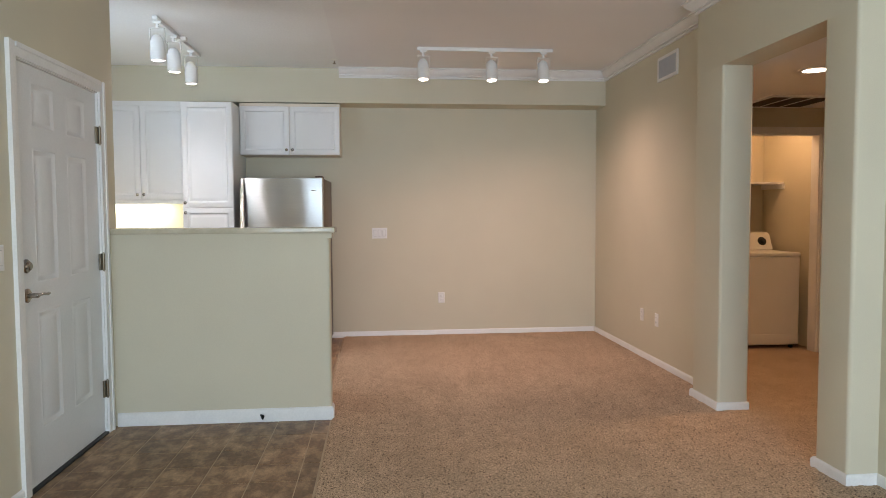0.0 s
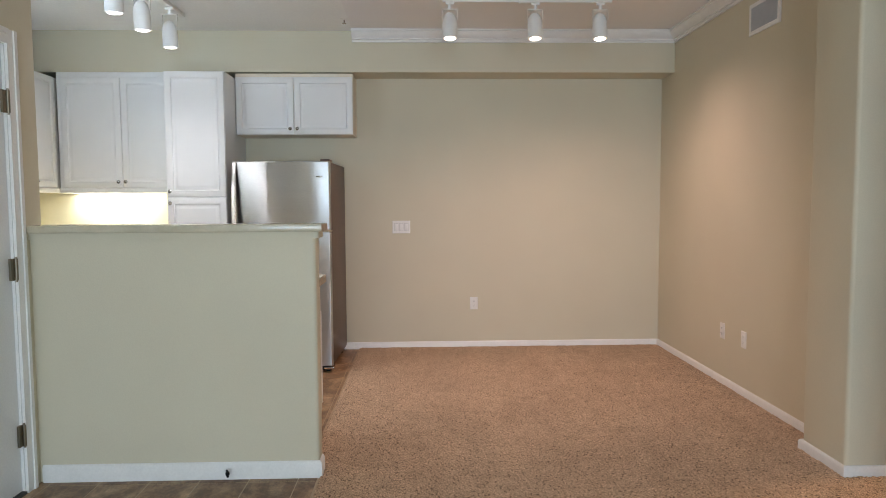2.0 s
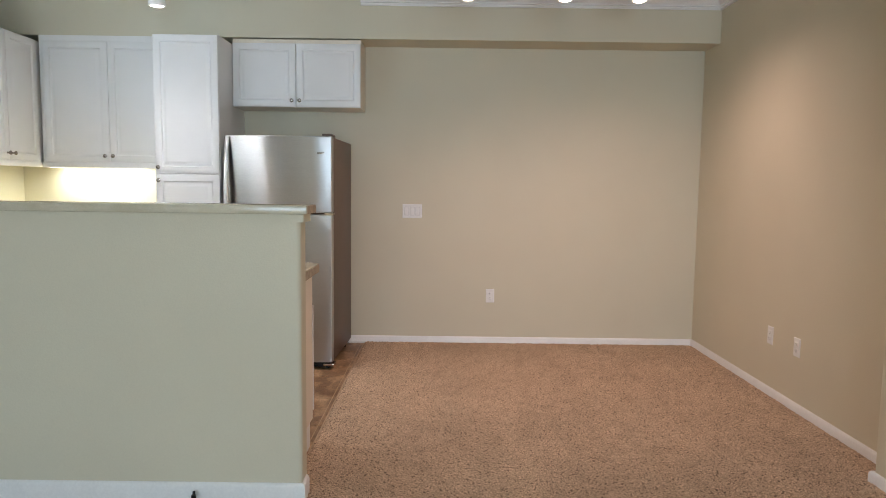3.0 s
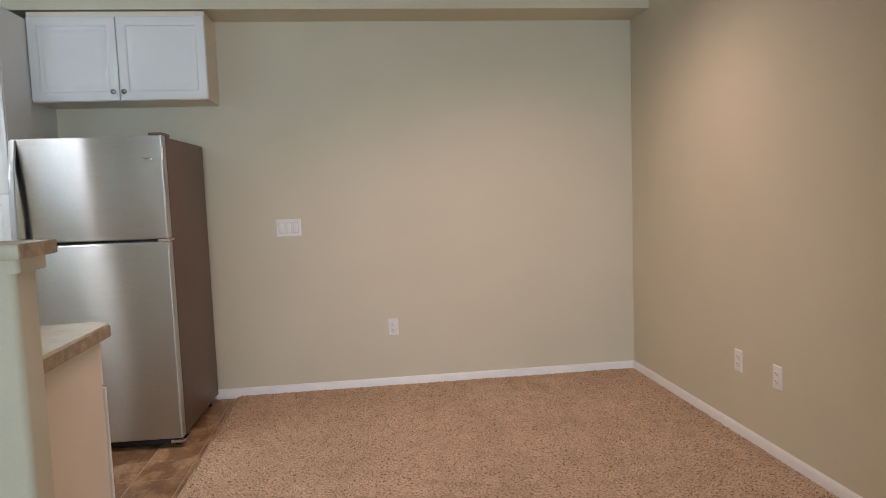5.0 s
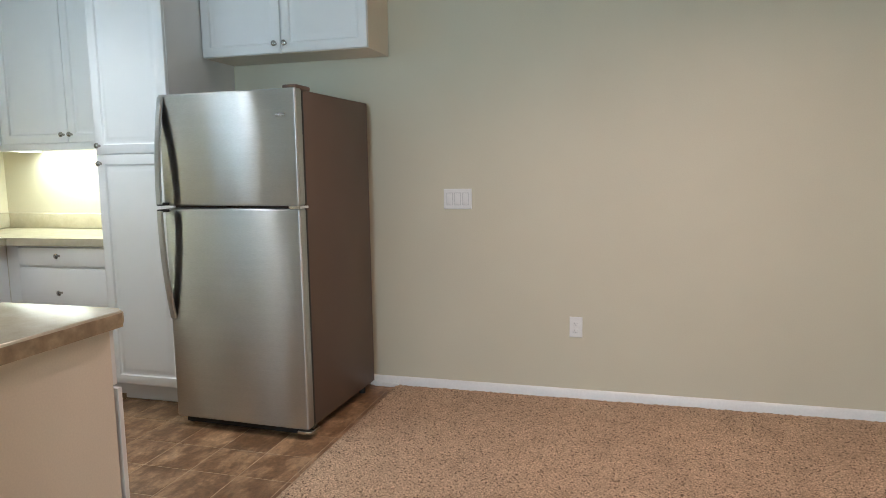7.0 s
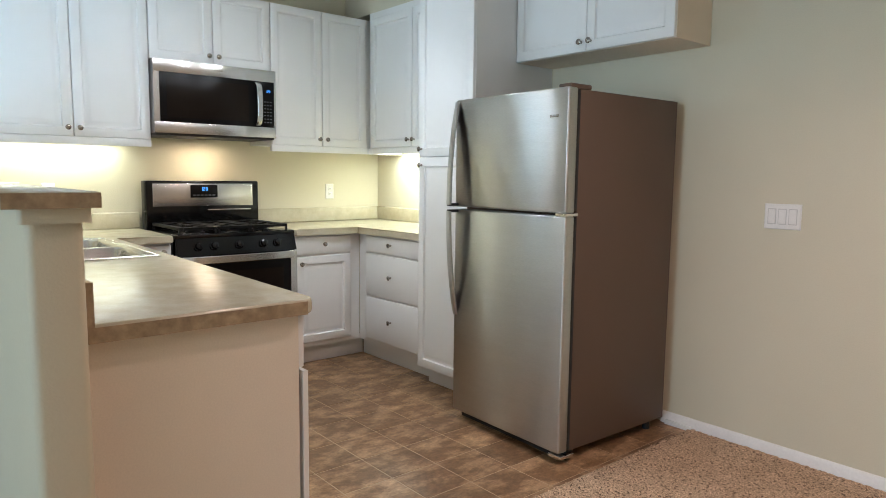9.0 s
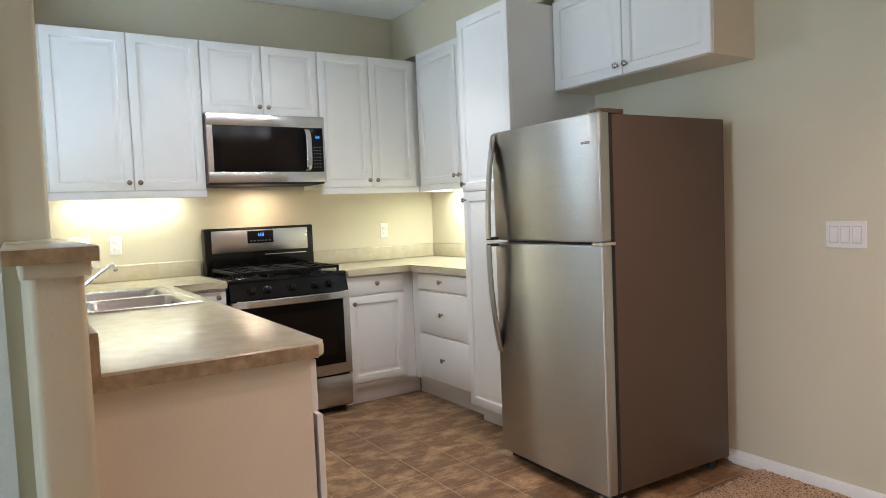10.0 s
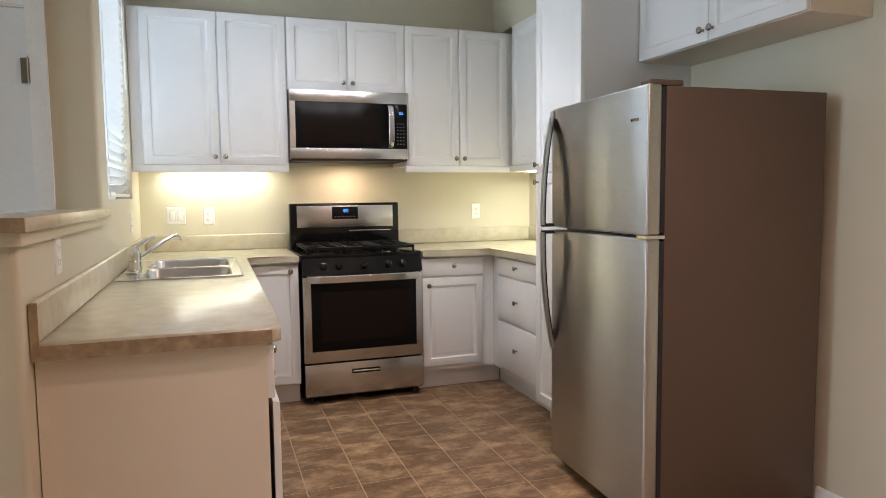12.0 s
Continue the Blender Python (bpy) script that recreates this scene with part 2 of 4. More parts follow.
def tube(bm, points, r, seg=10, flat=1.0, up=(0, 0, 1)):
    """A round or flattened bar along points."""
    pts = [Vector(p) for p in points]
    rings = []
    for i, p in enumerate(pts):
        d = (pts[min(i + 1, len(pts) - 1)] - pts[max(i - 1, 0)]).normalized()
        s = d.cross(Vector(up))
        s = s.normalized() if s.length > 1e-4 else Vector((1, 0, 0))
        t = s.cross(d).normalized()
        rings.append([bm.verts.new(p + s * (r * math.cos(2 * math.pi * k / seg)) + t * (r * flat * math.sin(2 * math.pi * k / seg))) for k in range(seg)])
    for a, b in zip(rings, rings[1:]):
        for k in range(seg):
            bm.faces.new((a[k], a[(k + 1) % seg], b[(k + 1) % seg], b[k]))
    bm.faces.new(rings[0][::-1])
    bm.faces.new(rings[-1])
    return bm


def prism(bm, corners, z0, z1):
    """An upright prism; corners are (x, y) or (x, y, radius) for a rounded corner."""
    pts = []
    n = len(corners)
    for i, c in enumerate(corners):
        p = Vector(c[:2])
        r = c[2] if len(c) > 2 else 0
        if not r:
            pts.append(p)
            continue
        a = (Vector(corners[i - 1][:2]) - p).normalized()
        b = (Vector(corners[(i + 1) % n][:2]) - p).normalized()
        centre = p + (a + b) * r
        for k in range(7):
            w = k / 6 * math.pi / 2
            pts.append(centre - b * r * math.cos(w) - a * r * math.sin(w))
    low = [bm.verts.new((p.x, p.y, z0)) for p in pts]
    high = [bm.verts.new((p.x, p.y, z1)) for p in pts]
    for i in range(len(pts)):
        bm.faces.new((low[i], low[(i + 1) % len(pts)], high[(i + 1) % len(pts)], high[i]))
    bm.faces.new(low[::-1])
    bm.faces.new(high)
    return bm


def rings(bm, x0, x1, z0, z1, steps, back, m=None):
    """A panel in the plane y = 0, its front towards -y: nested rectangles (inset, height towards the viewer), and a back at y = back."""
    loops = []
    for inset, rise in [(0, -back)] + steps:
        loops.append([bm.verts.new((x, -rise, z)) for x, z in ((x0 + inset, z0 + inset), (x1 - inset, z0 + inset), (x1 - inset, z1 - inset), (x0 + inset, z1 - inset))])
    for a, b in zip(loops, loops[1:]):
        for i in range(4):
            bm.faces.new((a[i], a[(i + 1) % 4], b[(i + 1) % 4], b[i]))
    bm.faces.new(loops[0][::-1])
    bm.faces.new(loops[-1])
    return bm


def sweep(bm, path, profile, closed=False):
    """A moulding: profile of (out, z) carried along (x, y) points, 'out' to the left of the way, mitred."""
    n = len(path)
    pts = [Vector(p) for p in path]
    loops = []
    for i, p in enumerate(pts):
        d0 = (p - pts[i - 1]).normalized() if i or closed else None
        d1 = (pts[(i + 1) % n] - p).normalized() if i < n - 1 or closed else None
        d0, d1 = d0 or d1, d1 or d0
        n0, n1 = Vector((-d0.y, d0.x)), Vector((-d1.y, d1.x))
        mid = (n0 + n1)
        mid = mid / max(mid.dot(n0), 0.2)
        loops.append([bm.verts.new((p.x + mid.x * o, p.y + mid.y * o, z)) for o, z in profile])
    k = len(profile)
    for a, b in zip(loops, loops[1:]):
        for i in range(k):
            bm.faces.new((a[i], a[(i + 1) % k], b[(i + 1) % k], b[i]))
    bm.faces.new(loops[0][::-1])
    bm.faces.new(loops[-1])
    return bm


def place(x, y, z, turn=0):
    return pose(x, y, z, 0, 0, turn)

# ---- structure ----
WX, NY, EX, EW = -3.0, 7.1, 2.605, -1.44   # west, north, east walls and the entry wall
SY = -3.5                                   # window wall of the living room
HALL = 2.268                                # hall ceiling
SOUTH = 4.325                               # kitchen face of the south wall and the half wall

setting("wall_north", one_box(WX - 0.12, EX + 0.12, NY, NY + 0.12, -0.1, CEIL + 0.1), PAINT, "smooth beige painted drywall behind the dining corner", "wall")
setting("wall_west", one_box(WX - 0.12, WX, 4.205, NY, -0.1, CEIL + 0.1), PAINT, "smooth beige painted kitchen wall behind the stove", "wall")

# kitchen south wall with its window opening; the free end is the pier beside the front door
W0, W1, WZ0, WZ1 = -2.60, -1.63, 1.265, 2.45
bm = shape()
box(bm, WX, EW - 0.1, 4.205, SOUTH, -0.1, WZ0)
box(bm, WX, EW - 0.1, 4.205, SOUTH, WZ1, CEIL + 0.1)
box(bm, WX, W0, 4.205, SOUTH, WZ0, WZ1)
box(bm, W1, EW - 0.1, 4.205, SOUTH, WZ0, WZ1)
prism(bm, [(EW - 0.1, 4.205), (EW, 4.205), (EW, SOUTH, 0.02), (EW - 0.1, SOUTH)], 1.2, CEIL + 0.1)
box(bm, EW - 0.1, EW, 4.205, SOUTH, -0.1, 1.2)
setting("wall_south", bm, PAINT, "beige painted kitchen wall with a window opening", "wall")

# entry wall with the front door's opening
D0, D1, DH = 3.160, 4.090, 2.05
bm = shape()
box(bm, EW - 0.12, EW, SY, D0, -0.1, CEIL + 0.1)
box(bm, EW - 0.12, EW, D1, 4.205, -0.1, CEIL + 0.1)
box(bm, EW - 0.12, EW, D0, D1, DH, CEIL + 0.1)
setting("wall_entry", bm, PAINT, "beige painted wall round the front door", "wall")

# half wall of the breakfast bar
HW0, HX = 4.21, -0.098
setting("wall_half", prism(shape(), [(EW, HW0), (HX, HW0, 0.02), (HX, SOUTH, 0.02), (EW, SOUTH)], -0.1, 1.192), PAINT, "pale beige half wall under the breakfast bar", "wall")

# east wall, portal of the hall
P0, P1, OP0, OP1 = 2.85, 4.45, 3.090, 4.085
PX0, PX1 = 2.447, 2.66
setting("wall_east", one_box(EX, EX + 0.12, P1, NY, -0.1, CEIL + 0.1), PAINT, "beige painted wall of the dining corner", "wall")
setting("wall_east_living", one_box(EX, EX + 0.12, SY, P0, -0.1, CEIL + 0.1), PAINT, "beige painted living room wall", "wall")
bm = shape()
prism(bm, [(PX0, OP1, 0.02), (PX1, OP1, 0.02), (PX1, P1), (PX0, P1, 0.02)], -0.1, HALL)
prism(bm, [(PX0, P0, 0.02), (PX1, P0), (PX1, OP0, 0.02), (PX0, OP0, 0.02)], -0.1, HALL)
prism(bm, [(PX0, P0, 0.02), (PX1, P0), (PX1, P1), (PX0, P1, 0.02)], HALL, CEIL + 0.1)
setting("wall_portal", bm, PAINT, "beige painted thick portal with rounded corners open to the hall", "wall")

# window wall of the living room behind the walk
bm = shape()
L0, L1, LZ0, LZ1 = -0.6, 2.3, 0.25, 2.35
box(bm, EW - 0.12, EX + 0.12, SY - 0.12, SY, -0.1, LZ0)
box(bm, EW - 0.12, EX + 0.12, SY - 0.12, SY, LZ1, CEIL + 0.1)
box(bm, EW - 0.12, L0, SY - 0.12, SY, LZ0, LZ1)
box(bm, L1, EX + 0.12, SY - 0.12, SY, LZ0, LZ1)
setting("wall_window", bm, PAINT, "beige painted living room wall with a wide window", "wall")

# hall and laundry closet
CY, CX0, CX1, CH = 5.74, 3.30, 4.28, 2.03
HE = 5.1
bm = shape()
box(bm, EX + 0.12, CX0, CY, CY + 0.11, -0.1, HALL + 0.1)
box(bm, CX1, HE, CY, CY + 0.11, -0.1, HALL + 0.1)
box(bm, CX0, CX1, CY, CY + 0.11, CH, HALL + 0.1)
setting("wall_hall_north", bm, PAINT, "beige painted hall wall with the laundry closet's opening", "wall")
setting("wall_hall_east", one_box(HE, HE + 0.12, 2.0, CY + 0.11, -0.1, HALL + 0.1), PAINT, "beige painted end wall of the hall", "wall")
setting("wall_hall_south", one_box(PX1, HE + 0.12, 1.9, 2.0, -0.1, HALL + 0.1), PAINT, "beige painted side wall of the hall", "wall")
bm = shape()
box(bm, CX0 - 0.35, CX0 - 0.25, CY + 0.11, 6.85, -0.1, HALL + 0.1)
box(bm, CX1 + 0.06, CX1 + 0.16, CY + 0.11, 6.85, -0.1, HALL + 0.1)
box(bm, CX0 - 0.35, CX1 + 0.16, 6.75, 6.85, -0.1, HALL + 0.1)
setting("wall_closet", bm, PAINT, "beige painted walls of the laundry closet", "wall")

# ceilings
bm = shape()
box(bm, -0.16, EX + 0.12, 4.2, NY + 0.12, CEIL, CEIL + 0.12)
box(bm, EW - 0.12, EX + 0.12, SY - 0.12, 4.2, CEIL, CEIL + 0.12)
setting("ceiling", bm, CEILING, "pale matt ceiling over living and dining room", "ceiling")
setting("ceiling_kitchen", one_box(WX - 0.12, -0.16, 4.2, NY + 0.12, CEIL, CEIL + 0.12), KCEILING, "pale satin painted kitchen ceiling", "ceiling")
setting("ceiling_hall", one_box(PX1, HE + 0.12, 1.9, 6.85, HALL, HALL + 0.1), CEILING, "low pale ceiling of the hall", "ceiling")
setting("soffit", one_box(WX, EX, 6.80, NY, 2.44, CEIL), PAINT, "beige boxed soffit along the top of the wall", "soffit")

# crown moulding and baseboards
CROWN = [(0, CEIL), (0.085, CEIL), (0.085, CEIL - 0.012), (0.070, CEIL - 0.014), (0.066, CEIL - 0.026), (0.050, CEIL - 0.046), (0.030, CEIL - 0.062), (0.026, CEIL - 0.064), (0.026, CEIL - 0.074), (0.014, CEIL - 0.078), (0.014, CEIL - 0.096), (0, CEIL - 0.096)]
setting("trim_crown", sweep(shape(), [(EX, P0 - 3.0), (EX, P0), (PX0, P0), (PX0, P1), (EX, P1), (EX, 6.80), (-0.17, 6.80)], CROWN), TRIM, "white stepped crown moulding under the ceiling", "crown moulding")
BASE = [(0, -0.02), (0.014, -0.02), (0.014, 0.036), (0.010, 0.046), (0.004, 0.051), (0, 0.051)]
TALL = [(0, -0.02), (0.014, -0.02), (0.014, 0.058), (0.010, 0.068), (0.004, 0.074), (0, 0.074)]
setting("baseboard", sweep(shape(), [(PX1, OP1), (PX0, OP1), (PX0, P1), (EX, P1), (EX, NY), (-0.33, NY)], BASE), TRIM, "white painted baseboard round the dining corner", "baseboard")
setting("baseboard_living", sweep(shape(), [(EX, SY), (EX, P0), (PX0, P0), (PX0, OP0), (PX1, OP0)], BASE), TRIM, "white painted baseboard along the living room", "baseboard")
setting("baseboard_bar", sweep(shape(), [(HX, SOUTH - 0.03), (HX, HW0), (EW + 0.015, HW0)][::-1], [(-o, z) for o, z in TALL]), TRIM, "white painted baseboard along the half wall", "baseboard")
setting("baseboard_entry", sweep(shape(), [(EW, SY), (EW, D0 - 0.065)][::-1], BASE), TRIM, "white painted baseboard beside the front door", "baseboard")

setting("baseboard_shoe", one_box(-0.30, -0.150, NY - 0.030, NY - 0.0142, -0.012, 0.014, bevel=0.004), TRIM, "short white shoe strip where the baseboard meets the tiles", "baseboard")

# moulding under the bar top
setting("trim_bar", prism(shape(), [(EW, HW0 - 0.014), (HX + 0.018, HW0 - 0.014, 0.012), (HX + 0.018, SOUTH + 0.014, 0.012), (EW, SOUTH + 0.014)], 1.163, 1.1955), PAINT, "painted band under the bar top", "trim")

# floors
setting("floor", one_box(WX - 0.12, HE + 0.12, SY - 0.12, NY + 0.12, -0.14, -0.0112), GROUT, "tan grout bed of the tiled floor", "floor")
TX, TK = -0.108, -0.176
bm = shape()
PILE = (1.2, 7.1, 2.62)
box(bm, TX, HE, SY, PILE[0], -0.03, 0.0)
box(bm, EW, TX, SY, 1.9, -0.03, 0.0)
box(bm, PILE[2], HE, PILE[0], NY, -0.03, 0.0)
carpet = setting("carpet", bm, CARPET, "speckled beige cut-pile carpet with a rough edge", "carpet")


def pile(x0, x1, y0, y1, step):
    """A sheet of small tufts of uneven height, cut along the tiles and the half wall."""
    nx, ny = int((x1 - x0) / step) + 1, int((y1 - y0) / step) + 1
    gx, gy = np.meshgrid(np.linspace(x0, x1, nx), np.linspace(y0, y1, ny))
    rng = np.random.default_rng(7)
    soft = np.sin(gx * 9 + np.sin(gy * 5) * 2) * np.sin(gy * 7 + 1.3 * np.sin(gx * 4)) * 0.0005
    z = -0.0045 + rng.random(gx.shape) * 0.0085 + soft
    px = gx + (rng.random(gx.shape) - 0.5) * step * 0.4
    py = gy + (rng.random(gx.shape) - 0.5) * step * 0.4
    left = np.where(gy < HW0 - 0.002, TX, np.where(gy < 4.33, HX, x0)) + (rng.random((ny, 1)) - 0.5) * 0.008
    z[gx < left + step] = -0.024
    verts = np.stack([px, py, z], -1).reshape(-1, 3)
    k = np.arange(nx * ny).reshape(ny, nx)
    faces = np.stack([k[:-1, :-1], k[:-1, 1:], k[1:, 1:], k[1:, :-1]], -1)
    faces = faces[gx[:-1, :-1] > left[:-1, :-1]]
    data = bpy.data.meshes.new("pile")
    data.from_pydata(verts.tolist(), [], faces.tolist())
    data.materials.append(CARPET)
    data.polygons.foreach_set("use_smooth", [True] * len(faces))
    ob = new("pile", data)
    ob.parent = carpet
    return ob


tagged(pile(TK, PILE[2], PILE[0], NY, 0.0105), kind="stuff")

# ground outside
setting("ground", one_box(-60, 60, -60, 60, -0.6, -0.3), GROUT, "pale ground outside the windows", "ground")

# ---- windows ----


def window(name, x0, x1, z0, z1, y0, y1, bars, label):
    win = thing(name, label, "window", ((x0 + x1) / 2, (y0 + y1) / 2, z0), kind="structure")
    bm = shape()
    f = 0.045
    box(bm, x0, x1, y0, y1, z0, z0 + f)
    box(bm, x0, x1, y0, y1, z1 - f, z1)
    box(bm, x0, x0 + f, y0, y1, z0 + f, z1 - f)
    box(bm, x1 - f, x1, y0, y1, z0 + f, z1 - f)
    part("window_frame", bm, TRIM, win)
    edges = [x0 + f] + [x0 + (x1 - x0) * (i + 1) / (bars + 1) for i in range(bars)] + [x1 - f]
    for i in range(bars):
        part("mullion", one_box(edges[i + 1] - 0.02, edges[i + 1] + 0.02, y0, y1, z0 + f, z1 - f), TRIM, win)
    for a, b in zip(edges, edges[1:]):
        pane = part("pane", one_box(a, b, (y0 + y1) / 2 - 0.002, (y0 + y1) / 2 + 0.002, z0 + f, z1 - f), GLASS, win)
        pane.visible_shadow = False
    return win


window("window_1", W0, W1, WZ0, WZ1, 4.205, 4.235, 0, "white framed kitchen window behind lowered blinds")
window("window_2", L0, L1, LZ0, LZ1, SY - 0.1, SY - 0.05, 2, "wide white framed living room window")

# ---- doors ----


def panel_door(name, w, h, t, m, parent_label, category, group="", kind=""):
    """A six-panel slab in the local plane y = 0, its front towards -y."""
    at = m.translation.copy()
    door = thing(name, parent_label, category, at, group, kind)
    st, mid = 0.165 * w / 0.95, 0.14 * w / 0.95
    rails = [(0.0, 0.26), (0.84, 0.985), (1.635, 1.74), (1.955, h)]
    bm = shape()
    box(bm, 0, w, 0.007, t, 0.0, h)
    for a, b in ((0, st), ((w - mid) / 2, (w + mid) / 2), (w - st, w)):
        box(bm, a, b, 0, 0.0075, 0, h)
    for a, b in rails:
        for c, d in ((st, (w - mid) / 2), ((w + mid) / 2, w - st)):
            box(bm, c, d, 0, 0.0075, a, b)
    part("slab", bm, GREYDOOR, door, m=m)
    for (a, b), (c, d) in zip(rails, rails[1:]):
        for x0, x1 in ((st, (w - mid) / 2), ((w + mid) / 2, w - st)):
            part("panel", rings(shape(), x0 - 0.002, x1 + 0.002, b - 0.002, c + 0.002, [(0, 0.0), (0.008, 0.0025), (0.016, -0.001), (0.026, -0.0065), (0.034, -0.0065), (0.050, -0.001)], 0.008), GREYDOOR, door, m=m)
    return door


# front door: looked at from inside it faces +x
DM = place(EW - 0.012, D0 + 0.012, 0.004, 90)
front = panel_door("door_1", D1 - D0 - 0.024, DH - 0.016, 0.04, DM, "white six-panel front door, closed", "door", kind="structure")
for hz in (0.215, 0.986, 1.740):
    bm = shape()
    cyl(bm, 0.008, 0.10, Matrix.Translation((EW + 0.006, D1 - 0.004, hz)), seg=12)
    cyl(bm, 0.005, 0.116, Matrix.Translation((EW + 0.006, D1 - 0.004, hz - 0.008)), seg=10)
    box(bm, EW - 0.010, EW + 0.001, D1 - 0.035, D1 + 0.022, hz, hz + 0.10)
    part("hinge", bm, BRASS, front, "dull metal hinge")
OUT = pose(0, 0, 0, 0, 90, 0)
ky = D0 + 0.070
bm = lathe(shape(), [(0.034, 0), (0.034, 0.006), (0.028, 0.012), (0.020, 0.013), (0.020, 0.022), (0.016, 0.025)], Matrix.Translation((EW - 0.012, ky, 1.075)) @ OUT)
part("deadbolt", bm, NICKEL, front, "satin nickel deadbolt")
bm = lathe(shape(), [(0.034, 0), (0.034, 0.006), (0.026, 0.012), (0.012, 0.014), (0.012, 0.05), (0.010, 0.055)], Matrix.Translation((EW - 0.012, ky, 0.935)) @ OUT)
tube(bm, [(EW + 0.036, ky - 0.005, 0.935), (EW + 0.040, ky + 0.02, 0.938), (EW + 0.040, ky + 0.06, 0.937), (EW + 0.036, ky + 0.10, 0.931), (EW + 0.034, ky + 0.115, 0.934)], 0.009, flat=0.8)
part("lever", bm, NICKEL, front, "satin nickel lever handle")


def casing(name, y0, y1, z1, x, label):
    """Door casing on a wall at x that faces +x, round an opening from y0 to y1."""
    c = 0.062
    bm = shape()
    for a, b, t in ((y0 - c, y0 + 0.004, 0), (y1 - 0.004, y1 + c, 1)):
        box(bm, x, x + 0.013, a, b, -0.02, z1 + c)
        o = (a, a + 0.022) if t == 0 else (b - 0.022, b)
        box(bm, x + 0.013, x + 0.020, o[0], o[1], -0.02, z1 + c)
    box(bm, x, x + 0.0135, y0, y1, z1 - 0.004, z1 + c)
    box(bm, x + 0.013, x + 0.0205, y0, y1, z1 + c - 0.022, z1 + c)
    return setting(name, bm, TRIM, label, "door casing")


casing("trim_door", D0, D1, DH, EW, "white moulded casing round the front door")
bm = shape()
box(bm, EW - 0.12, EW, D0, D0 + 0.01, -0.02, DH)
box(bm, EW - 0.12, EW, D1 - 0.01, D1, -0.02, DH)
box(bm, EW - 0.12, EW, D0 + 0.01, D1 - 0.01, DH - 0.01, DH)
setting("trim_jamb", bm, TRIM, "white painted door jamb", "door jamb")
setting("threshold", one_box(EW - 0.12, EW + 0.01, D0 + 0.01, D1 - 0.01, -0.022, 0.002, bevel=0.003), RUBBER, "dark threshold under the front door", "threshold")

# closet door, swung open into the hall
closet = panel_door("door_2", 0.80, 1.99, 0.035, place(CX1 + 0.01, CY - 0.03, 0.012, -62), "white six-panel closet door, swung open", "door", kind="structure")
bm = shape()
c = 0.06
box(bm, CX0 - c, CX0, CY - 0.014, CY, 0, CH + c)
box(bm, CX1, CX1 + c, CY - 0.014, CY, 0, CH + c)
box(bm, CX0, CX1, CY - 0.0145, CY, CH, CH + c)
box(bm, CX1 - 0.012, CX1, CY, CY + 0.11, 0, CH)
box(bm, CX0, CX1 - 0.012, CY, CY + 0.11, CH - 0.012, CH)
setting("trim_closet", bm, TRIM, "white casing round the laundry closet", "door casing")

# ---- bar top ----
BZ = 1.231
bar = thing("bar_top", "speckled beige laminate bar top with square brown edge", "bar top", (-0.7, 4.22, BZ - 0.035))
part("slab", one_box(EW + 0.002, HX + 0.034, HW0 - 0.045, SOUTH + 0.030, BZ - 0.035, BZ, bevel=0.002), LAMINATE, bar)
part("end_edge", one_box(HX + 0.034, HX + 0.037, HW0 - 0.043, SOUTH + 0.028, BZ - 0.034, BZ - 0.001), EDGE, bar, "brown stone-look laminate end strip")
bm = shape()
cyl(bm, 0.006, 0.055, Matrix.Translation((-0.545, HW0 - 0.014, 0.035)) @ pose(0, 0, 0, 100, 0, 20), seg=10)
cyl(bm, 0.010, 0.012, Matrix.Translation((-0.527, HW0 - 0.066, 0.044)) @ pose(0, 0, 0, 100, 0, 20), seg=10)
tagged(part("door_stop", bm, CASTIRON), "dark metal door stop screwed to the baseboard", "door stop")

# ---- kitchen cabinets ----
KNOB = [(0.0075, 0), (0.006, 0.004), (0.005, 0.012), (0.011, 0.016), (0.0155, 0.021), (0.0145, 0.026), (0.008, 0.029), (0.001, 0.030)]
FRONT = pose(0, 0, 0, 90, 0, 0)


def front_panel(name, x0, x1, z0, z1, owner, m, knob=None, raised=True, proud=0.0):
    g = 0.0022
    t = 0.019
    if raised:
        steps = [(0, t - 0.004), (0.001, t - 0.002), (0.004, t), (0.050, t), (0.052, t - 0.003), (0.056, t - 0.009), (0.061, t - 0.0105), (0.067, t - 0.010), (0.082, t - 0.003), (0.088, t - 0.0008), (0.092, t)]
        if min(x1 - x0, z1 - z0) < 0.25:
            steps = [(0, t - 0.003), (0.003, t)]
    else:
        steps = [(0, t - 0.004), (0.0015, t - 0.0015), (0.004, t)]
    p = part(name, rings(shape(), x0 + g, x1 - g, z0 + g, z1 - g, steps, -0.0 + 0.0), CABINET, owner, m=m @ Matrix.Translation((0, -proud, 0)))
    if knob:
        part("knob", lathe(shape(), KNOB, m @ Matrix.Translation((knob[0], -t - proud, knob[1])) @ FRONT, seg=14), NICKEL, p, "satin nickel knob")
    return p


